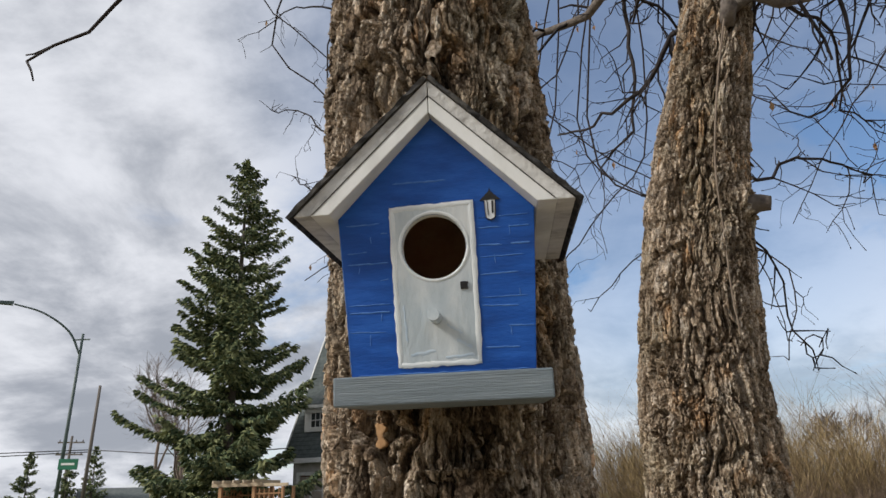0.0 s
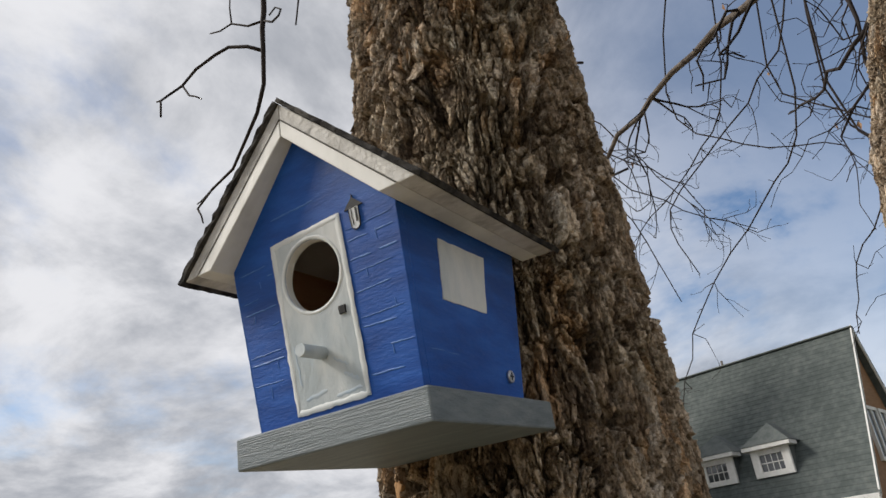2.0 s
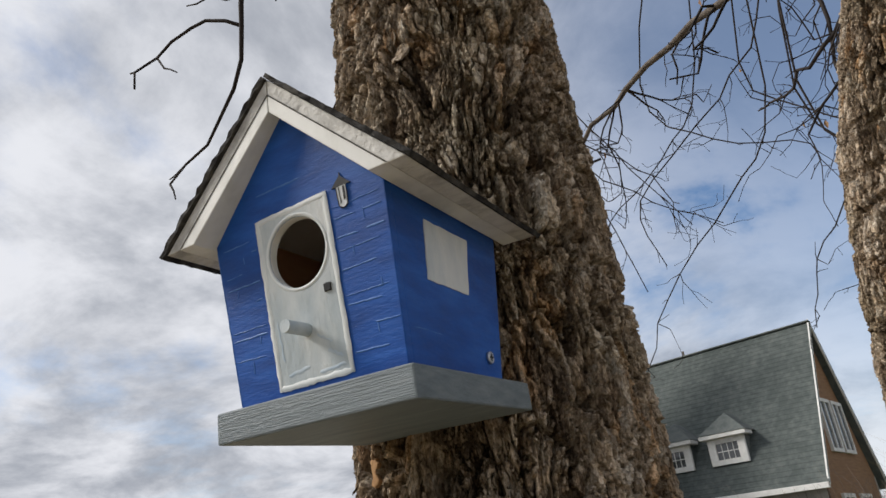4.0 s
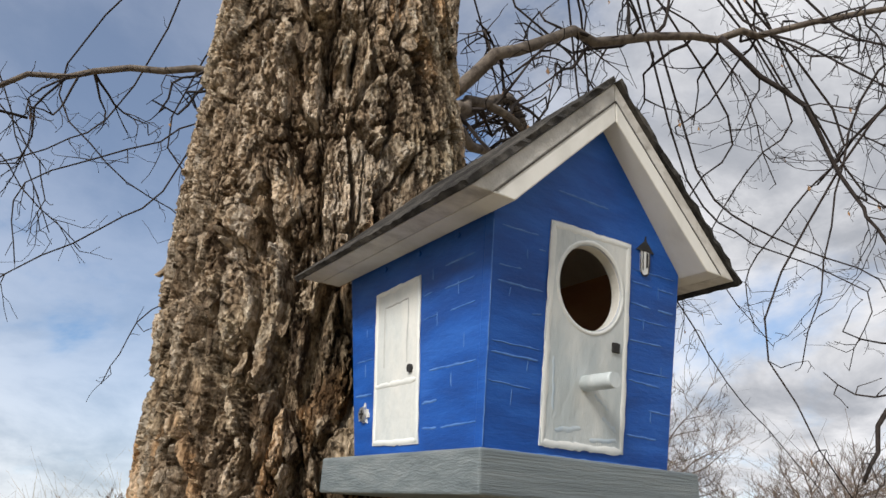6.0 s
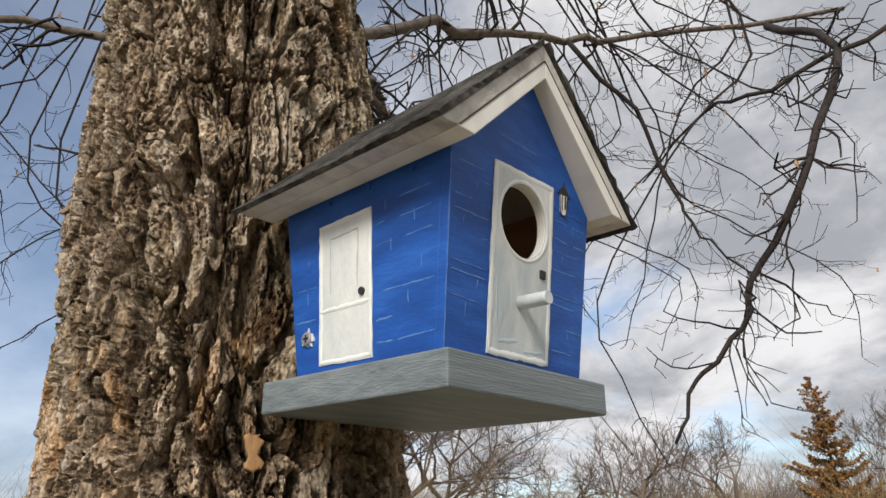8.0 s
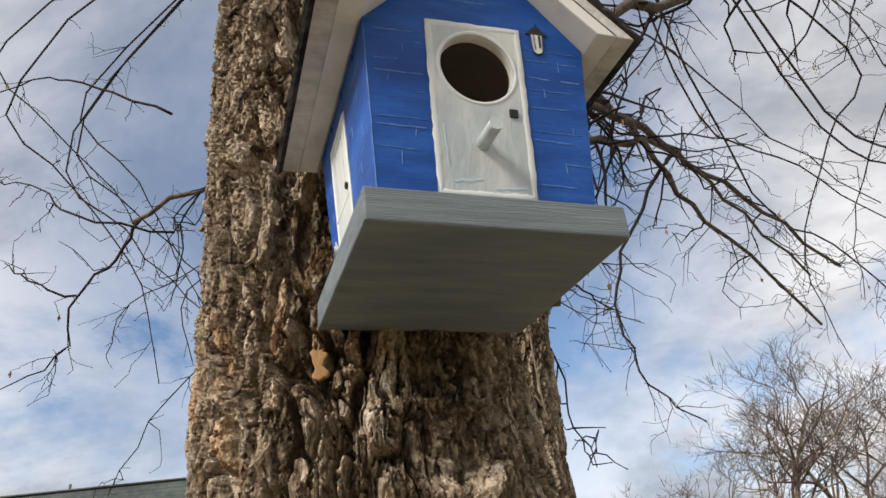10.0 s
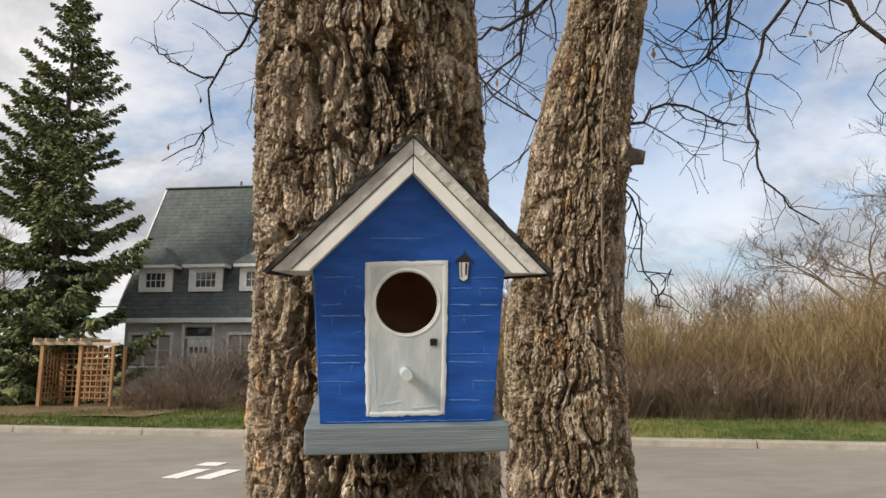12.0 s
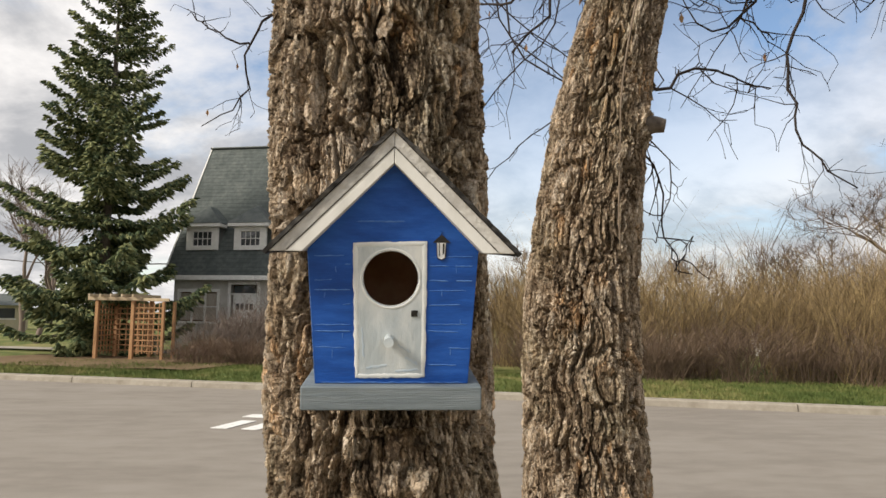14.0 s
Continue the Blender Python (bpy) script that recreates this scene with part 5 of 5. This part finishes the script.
# ---- plants across the street ----
def spruce(name, x, y, height, width, seed, mat, label, whorls=30, dense=1.0):
    r = random.Random(seed)
    tree = tagged(empty(name, pose(x, y, 0.05)), label, "spruce tree")
    t = Tubes()
    t.add([(0, 0, 0), (0.02, 0, height * 0.5), (0, 0, height)], 0.22 * height / 14, 0.015, 9)
    put_mesh("trunk", t.mesh("trunk", LIMB), tree)
    limbs, vs, fs = Tubes(), [], []

    def spray(p, d, ln):
        """A flat drooping spray of needles."""
        d = d / (np.linalg.norm(d) + 1e-9)
        s = np.cross(d, (0, 0, 1.0))
        s /= np.linalg.norm(s) + 1e-9
        u = np.cross(s, d)
        b = len(vs)
        w = ln * r.uniform(0.19, 0.32)
        tw = r.uniform(-0.9, 0.9)
        s2 = s * math.cos(tw) + u * math.sin(tw)
        for q in (p, p + d * ln * 0.4 + s2 * w, p + d * ln + u * r.uniform(-0.1, 0.1) * ln, p + d * ln * 0.4 - s2 * w, p + d * ln * 0.4 + u * w * 0.8):
            vs.append(q)
        fs.extend([(b, b + 1, b + 4), (b + 1, b + 2, b + 4), (b + 2, b + 3, b + 4), (b + 3, b, b + 4), (b, b + 3, b + 2, b + 1)])

    for k in range(whorls):
        f = k / (whorls - 1)
        z = height * (0.045 + 0.945 * f ** 0.92)
        reach = width * ((1 - f) ** 0.78) * (1.0 if f > 0.1 else 0.82) + 0.12
        for q in range(r.choice((5, 6, 7))):
            a = r.uniform(0, 6.2832)
            ln = reach * r.uniform(0.55, 1.12)
            out = np.array((math.cos(a), math.sin(a), 0.0))
            up0 = -0.16 + 0.55 * f
            zz = z + r.uniform(-0.2, 0.2)
            n = max(4, int(ln / 0.16))
            pts = []
            for j in range(n + 1):
                g = j / n
                pts.append(out * ln * g + np.array((0, 0, zz + ln * (up0 * g - 0.30 * (1 - f) * g * (1 - g) * 2 + 0.16 * g * g))))
            limbs.add(pts, 0.012 + 0.025 * (1 - f), 0.004, 4)
            side = np.array((-out[1], out[0], 0))
            for j in range(1, n + 1):
                g = j / n
                spread = ln * 0.30 * math.sin(math.pi * min(1, 0.25 + 0.72 * g)) * (1.25 - g * 0.6)
                for _ in range(int(22 * dense)):
                    o = r.uniform(-1, 1)
                    p = pts[j] + side * o * spread * 0.75 + out * r.uniform(-0.1, 0.1) + np.array((0, 0, r.uniform(-0.10, 0.05) - abs(o) * 0.05))
                    d = out * (0.85 - 0.4 * abs(o)) + side * o * 0.9 + np.array((0, 0, r.uniform(-0.9, 0.05)))
                    spray(p, d, r.uniform(0.16, 0.34) * (0.55 + 0.45 * (1 - f)))
    for _ in range(40):
        zz = height * r.uniform(0.93, 1.0)
        a = r.uniform(0, 6.28)
        spray(np.array((0, 0, zz)), np.array((math.cos(a), math.sin(a), 1.0)), 0.25)
    tagged(put_mesh("bough_wood", limbs.mesh("bough_wood", LIMB), tree), kind="stuff")
    tagged(put_mesh("needles", mesh("needles", vs, fs, mat), tree), kind="stuff")
    return tree


spruce("spruce_tree", -10.45, 24.9, 14.9, 4.0, 5, NEEDLE, "tall green spruce with drooping boughs beside the house")


def slivers(p, q, w0, w1, rs):
    """Thin three-cornered stalks between arrays of points: vertices and faces."""
    n = len(p)
    a = rs.uniform(0, 2 * np.pi, n)
    vs = []
    for w, e in ((w0, p), (w1, q)):
        for k in range(3):
            t = a + k * 2.0944
            vs.append(e + np.stack([np.cos(t) * w, np.sin(t) * w, np.zeros(n)], -1))
    v = np.stack(vs, 1).reshape(-1, 3)
    b = (np.arange(n) * 6)[:, None]
    f = np.concatenate([b + np.array((k, (k + 1) % 3, 3 + (k + 1) % 3, 3 + k)) for k in range(3)])
    return v, f


def blades(p, q, w, rs):
    """Flat hair-thin stalks between arrays of points."""
    n = len(p)
    a = rs.uniform(0, np.pi, n)
    s = np.stack([np.cos(a) * w, np.sin(a) * w, np.zeros(n)], -1)
    v = np.stack([p - s, p + s, q + s * 0.5, q - s * 0.5], 1).reshape(-1, 3)
    return v, (np.arange(n) * 4)[:, None] + np.arange(4)


def gather(name, pieces, mat):
    vs, fs, base = [], [], 0
    for v, f in pieces:
        vs.append(v)
        fs.append(f + base)
        base += len(v)
    v, f = np.concatenate(vs), np.concatenate(fs)
    me = bpy.data.meshes.new(name)
    me.vertices.add(len(v))
    me.vertices.foreach_set("co", v.ravel())
    me.loops.add(f.size)
    me.loops.foreach_set("vertex_index", f.ravel().astype(np.int32))
    me.polygons.add(len(f))
    me.polygons.foreach_set("loop_start", np.arange(0, f.size, 4, dtype=np.int32))
    me.update(calc_edges=True)
    me.materials.append(mat)
    return me


def bare_tree(name, x, y, height, spread, seed, mat, label, depth=5, thick=0.2):
    r = random.Random(seed)
    tree = tagged(empty(name, pose(x, y, 0.0)), label, "bare tree")
    trunk, tw = Tubes(), Tubes()

    tips = []

    def branch(p, d, ln, rad, level):
        pts = [p]
        n = 3 if level > 1 else 1
        for _ in range(n):
            d = d + np.array([r.gauss(0, 0.16) for _ in range(3)]) + np.array((0, 0, 0.05))
            d = d / np.linalg.norm(d)
            p = p + d * ln / n
            pts.append(p)
        if level > 1:
            (trunk if level >= depth - 1 else tw).add(pts, rad, rad * 0.62, 6 if level >= depth - 1 else 3, False)
        else:
            tips.append((pts[0], pts[1]))
        if level == 0:
            return
        for _ in range(r.choice((3, 4)) if level > 1 else 4):
            s = np.array([r.gauss(0, 1) * spread, r.gauss(0, 1) * spread, r.gauss(0, 0.5)])
            e = d + s * 0.6
            q = pts[-1] if r.random() < 0.4 else pts[-2] + (pts[-1] - pts[-2]) * r.random()
            branch(q, e / np.linalg.norm(e), ln * r.uniform(0.58, 0.82), max(0.007, rad * r.uniform(0.42, 0.6)), level - 1)

    branch(np.array((0.0, 0, 0)), np.array((0, 0, 1.0)), height * 0.34, thick, depth)
    put_mesh("trunk", trunk.mesh("trunk", mat), tree)
    tagged(put_mesh("twig_mass", tw.mesh("twig_mass", mat, False), tree), kind="stuff")
    p, q = (np.array(c) for c in zip(*tips))
    tagged(put_mesh("twig_spray", gather("twig_spray", [slivers(p, q, 0.013, 0.007, np.random.RandomState(seed))], mat), tree), kind="stuff")
    return tree


GREYTREE = "bare grey-brown tree with a fine rounded crown in the distance"
bare_tree("bare_tree", 17.6, 25.6, 5.6, 1.3, 12, FARTWIG, GREYTREE, 6, 0.2)
bare_tree("bare_tree", 21.5, 23.0, 13.0, 1.5, 1, FARTWIG, GREYTREE, 6, 0.24)
bare_tree("bare_tree", 20.2, 24.8, 10.0, 1.5, 15, FARTWIG, GREYTREE, 6, 0.2)
bare_tree("bare_tree", 23.6, 22.4, 11.0, 1.5, 16, FARTWIG, GREYTREE, 6, 0.22)
bare_tree("bare_tree", 26.0, 17.5, 6.5, 1.2, 2, FARTWIG, GREYTREE, 6, 0.24)
bare_tree("bare_tree", 27.0, 24.5, 14.0, 1.4, 3, FARTWIG, GREYTREE, 6, 0.26)
bare_tree("bare_tree", 34.5, 17.5, 9.0, 1.3, 4, FARTWIG, GREYTREE, 6, 0.26)
bare_tree("bare_tree", 40.0, 15.0, 8.5, 1.3, 5, FARTWIG, GREYTREE, 6, 0.26)
bare_tree("bare_tree", 41.0, 6.0, 8.5, 1.2, 6, FARTWIG, GREYTREE, 6, 0.26)
bare_tree("bare_tree", -18.3, 35.0, 9.0, 0.8, 7, FARTWIG, "bare upright poplar beyond the lawn", 5, 0.16)
bare_tree("bare_tree", -16.6, 33.0, 8.0, 0.7, 8, FARTWIG, "bare upright poplar beyond the lawn", 5, 0.14)
bare_tree("bare_tree", 5.5, 27.0, 5.0, 1.2, 9, FARTWIG, GREYTREE, 6, 0.14)
bare_tree("bare_tree", 14.5, 30.0, 5.5, 1.2, 10, FARTWIG, GREYTREE, 6, 0.14)
spruce("spruce_tree", 50.0, 12.0, 11.0, 3.6, 6, CONIF2, "rust-brown conifer standing in distant woods", 22, 0.6)
for k, (x, y, hgt) in enumerate(((-36, 50, 5.2), (-33.5, 51, 4.6), (-31.8, 51.5, 5.6), (-25.5, 53, 5.6))):
    spruce("spruce_tree", x, y, hgt, 1.3, 20 + k, NEEDLE, "small dark distant spruce", 12, 0.5)


def thicket(name, a0, a1, b0, b1, count, h0, h1, mat, seed, label, category="shrubs", lean=0.18, rad=0.012):
    """Crowded bare shrub stems, forked twice."""
    rs = np.random.RandomState(seed)
    clumps = max(6, count // 45)
    pick = rs.randint(0, clumps, count)
    spread = rs.normal(0, 0.22, (2, count))
    a, b = rs.uniform(a0, a1, clumps)[pick] + spread[0], rs.uniform(b0, b1, clumps)[pick] + spread[1]
    tall = rs.uniform(0.7, 1.15, clumps)[pick]
    clump = value_noise(a * 0.55 + seed, b * 0.5, a * 0 + seed)
    h = rs.uniform(h0, h1, count) * tall * (0.55 + 0.6 * clump + 0.3 * rs.uniform(0, 1, count) ** 4)
    p0 = np.array((0.0, 13.75, 0.05)) + a[:, None] * U + b[:, None] * V

    def lean_by(k, n):
        return np.stack([rs.normal(0, lean * k, n), rs.normal(0, lean * k, n), np.zeros(n)], -1)

    d = lean_by(1, count) + (0, 0, 1) + 0.9 * (spread[0][:, None] * U + spread[1][:, None] * V)
    p1 = p0 + d * (h * rs.uniform(0.3, 0.5, count))[:, None]
    out = [slivers(p0, p1, rad, rad * 0.7, rs)]
    for _ in range(3):
        d2 = d + lean_by(1.4, count)
        p2 = p1 + d2 * (h * rs.uniform(0.18, 0.36, count))[:, None]
        out.append(slivers(p1, p2, rad * 0.6, rad * 0.4, rs))
        for _k in range(3):
            d3 = d2 + lean_by(2.2, count)
            s = p1 + (p2 - p1) * rs.uniform(0.3, 1.0, (count, 1))
            out.append(blades(s, s + d3 * (h * rs.uniform(0.10, 0.32, count))[:, None], rad * 0.55, rs))
    return tagged(put_mesh(name, gather(name, out, mat)), label, category, kind="stuff")


thicket("willow_thicket", 0.5, 26, 5.2, 11.5, 7200, 2.4, 4.2, STEM, 1, "dense thicket of bare yellow-brown willow stems", rad=0.008, lean=0.22)
thicket("low_shrubs", 0.0, 26, 4.3, 5.8, 3000, 0.9, 1.9, REDSTEM, 2, "low tangle of reddish brown bare shrubs", lean=0.35, rad=0.008)
thicket("front_hedge", -8.0, -0.4, 4.6, 6.0, 1500, 0.5, 1.1, REDSTEM, 3, "low clipped bare hedge before the house", lean=0.3, rad=0.008)
thicket("garden_shrubs", -8.6, -1.0, 6.0, 9.5, 900, 1.2, 2.4, FARTWIG, 4, "loose bare garden shrubs before the house", lean=0.3, rad=0.009)
thicket("far_brush", 26, 60, 6, 16, 1800, 2.5, 4.5, STEM, 5, "distant bare brush along the street", rad=0.016)
thicket("far_brush", 10, 60, 18, 40, 1500, 3.0, 6.0, FARTWIG, 6, "distant bare grey-brown woods", rad=0.02)


thicket("far_woods", 28, 80, 8, 34, 1000, 6, 10, FARTWIG, 7, "distant bare grey-brown woods along the street", "woods", 0.2, 0.03)
thicket("far_woods", 55, 110, -60, 10, 1000, 6, 11, FARTWIG, 8, "distant bare grey-brown woods along the street", "woods", 0.2, 0.035)


def grass_tufts(name, a0, a1, b0, b1, count, seed):
    r = random.Random(seed)
    vs, fs = [], []
    for _ in range(count):
        x, y, _z = street(r.uniform(a0, a1), r.uniform(b0, b1))
        for _k in range(3):
            b = len(vs)
            h, a = r.uniform(0.03, 0.09), r.uniform(0, 6.28)
            c, s = math.cos(a) * 0.012, math.sin(a) * 0.012
            ox, oy = r.gauss(0, 0.03), r.gauss(0, 0.03)
            vs += [(x + ox - c, y + oy - s, 0.07), (x + ox + c, y + oy + s, 0.07), (x + ox + r.gauss(0, 0.03), y + oy + r.gauss(0, 0.03), 0.1 + h)]
            fs.append((b, b + 1, b + 2))
    return tagged(put_mesh(name, mesh(name, vs, fs, GRASS)), "short grass blades on the verge", "grass", kind="stuff")


grass_tufts("grass_blades", -12, 16, 0.15, 4.8, 16000, 3)


# ---- poles, wires, far buildings ----
def street_lamp():
    lamp = tagged(empty("street_lamp", pose(-26.3, 39.1, 0, 0, 1.0, 0)), "tall dark green curved street lamp pole", "street lamp")
    t = Tubes()
    t.add([(0, 0, 0), (0, 0, 5), (0, 0, 11.5)], 0.13, 0.08, 10)
    put_mesh("pole", t.mesh("pole", POLE), lamp)
    t = Tubes()
    t.add(smooth_line([(0, 0, 10.2), (-0.7, -0.4, 11.6), (-2.0, -1.2, 12.6), (-3.4, -2.0, 13.0)], 6), 0.07, 0.05, 8)
    put_mesh("arm", t.mesh("arm", POLE), lamp)
    part("lamp_head", hexa([(-4.4, -2.75, 12.86), (-4.2, -2.95, 12.86), (-3.3, -2.2, 12.9), (-3.5, -1.95, 12.9), (-4.3, -2.7, 13.05), (-4.2, -2.85, 13.05), (-3.3, -2.15, 13.15), (-3.5, -1.95, 13.15)], 0.03), POLE, lamp, "cobra-head luminaire")
    part("cross_arm", box(-0.5, 0.5, -0.03, 0.03, 11.1, 11.18), POLE, lamp)
    part("street_sign", box(-0.1, 1.1, -0.16, -0.12, 3.5, 4.1, 0.01), SIGN, lamp, "green street name sign with plain bars")
    part("sign_bar", box(0.1, 0.9, -0.17, -0.162, 3.75, 3.87), HOUSEW, lamp)


street_lamp()


def utility_pole(x, y, h, arms, label):
    p = tagged(empty("utility_pole", pose(x, y, 0, 0, 1.2, 0)), label, "utility pole")
    t = Tubes()
    t.add([(0, 0, 0), (0, 0, h)], 0.15, 0.1, 9)
    put_mesh("pole", t.mesh("pole", POLEWOOD), p)
    for z in arms:
        part("cross_arm", box(-1.2, 1.2, -0.06, 0.06, z, z + 0.12), POLEWOOD, p)
        for q in (-1.05, -0.45, 0.45, 1.05):
            t = Tubes()
            t.add([(q, 0, z + 0.12), (q, 0, z + 0.3)], 0.05, 0.03, 6)
            put_mesh("insulator", t.mesh("insulator", POLEWOOD), p)


utility_pole(-31.0, 49.2, 10.0, (), "leaning bare wooden utility pole")
utility_pole(-38.0, 57.5, 7.2, (6.6, 5.6), "distant wooden utility pole with two cross arms")


def wire(points, label):
    t = Tubes()
    t.add(smooth_line(points, 10), 0.035, 0.035, 4)
    tagged(put_mesh("power_line", t.mesh("power_line", BLACK)), label, "cable", "power lines")


wire([(-90, 40, 5.4), (-55, 45, 5.0), (-31.0, 49.2, 5.35)], "black sagging power line")
wire([(-90, 40, 4.9), (-55, 45, 4.6), (-31.0, 49.2, 5.2)], "black sagging power line")
wire([(-31.0, 49.2, 5.35), (-22, 46, 4.6), (-12, 38, 4.2)], "black sagging power line")


def far_building(x, y, yaw, w, d, h, mat, roof, label, bays):
    b = tagged(empty("building", pose(x, y, 0.0, 0, 0, yaw)), label, "building")
    part("wall", box(-w / 2, w / 2, 0, d, 0, h), mat, b)
    part("roof", prism([(-0.4, h), (d + 0.4, h), (d / 2, h + d * 0.22)], lambda p, q, e: (-w / 2 - 0.3 + e, p, q), w + 0.6), roof, b)
    for k in range(bays):
        x0 = -w / 2 + w * (k + 0.5) / bays
        part("window", box(x0 - 0.5, x0 + 0.5, -0.03, 0.02, h * 0.5, h * 0.88), PANE, b)
        part("window_frame", box(x0 - 0.6, x0 + 0.6, -0.05, -0.031, h * 0.44, h * 0.49), HOUSEW, b)


far_building(-30.0, 52.5, 30, 5.5, 4, 1.9, BUFF, ROOFING, "small buff building beyond the lawn", 2)
far_building(11.0, 29.5, -16, 6, 2.2, 1.35, HOUSEW, ROOFING, "white bungalow half hidden behind the willow thicket", 3)
far_building(17.5, 26.5, -16, 5, 2.2, 1.35, HOUSEW, ROOFING, "white bungalow half hidden behind the willow thicket", 3)
part_ = tagged(empty("parked_trailer", pose(19.6, 21.5, 0.1, 0, 0, -16)), "dull red trailer half hidden in the brush", "trailer")
part("body", box(-1.2, 1.2, 0, 1.6, 0.4, 1.7, 0.05), REDPAINT, part_)
for q in (-0.6, 0.6):
    t = Tubes()
    t.add([(q, -0.05, 0.3), (q, 0.15, 0.3)], 0.3, 0.3, 14)
    put_mesh("wheel", t.mesh("wheel", BLACK), part_)
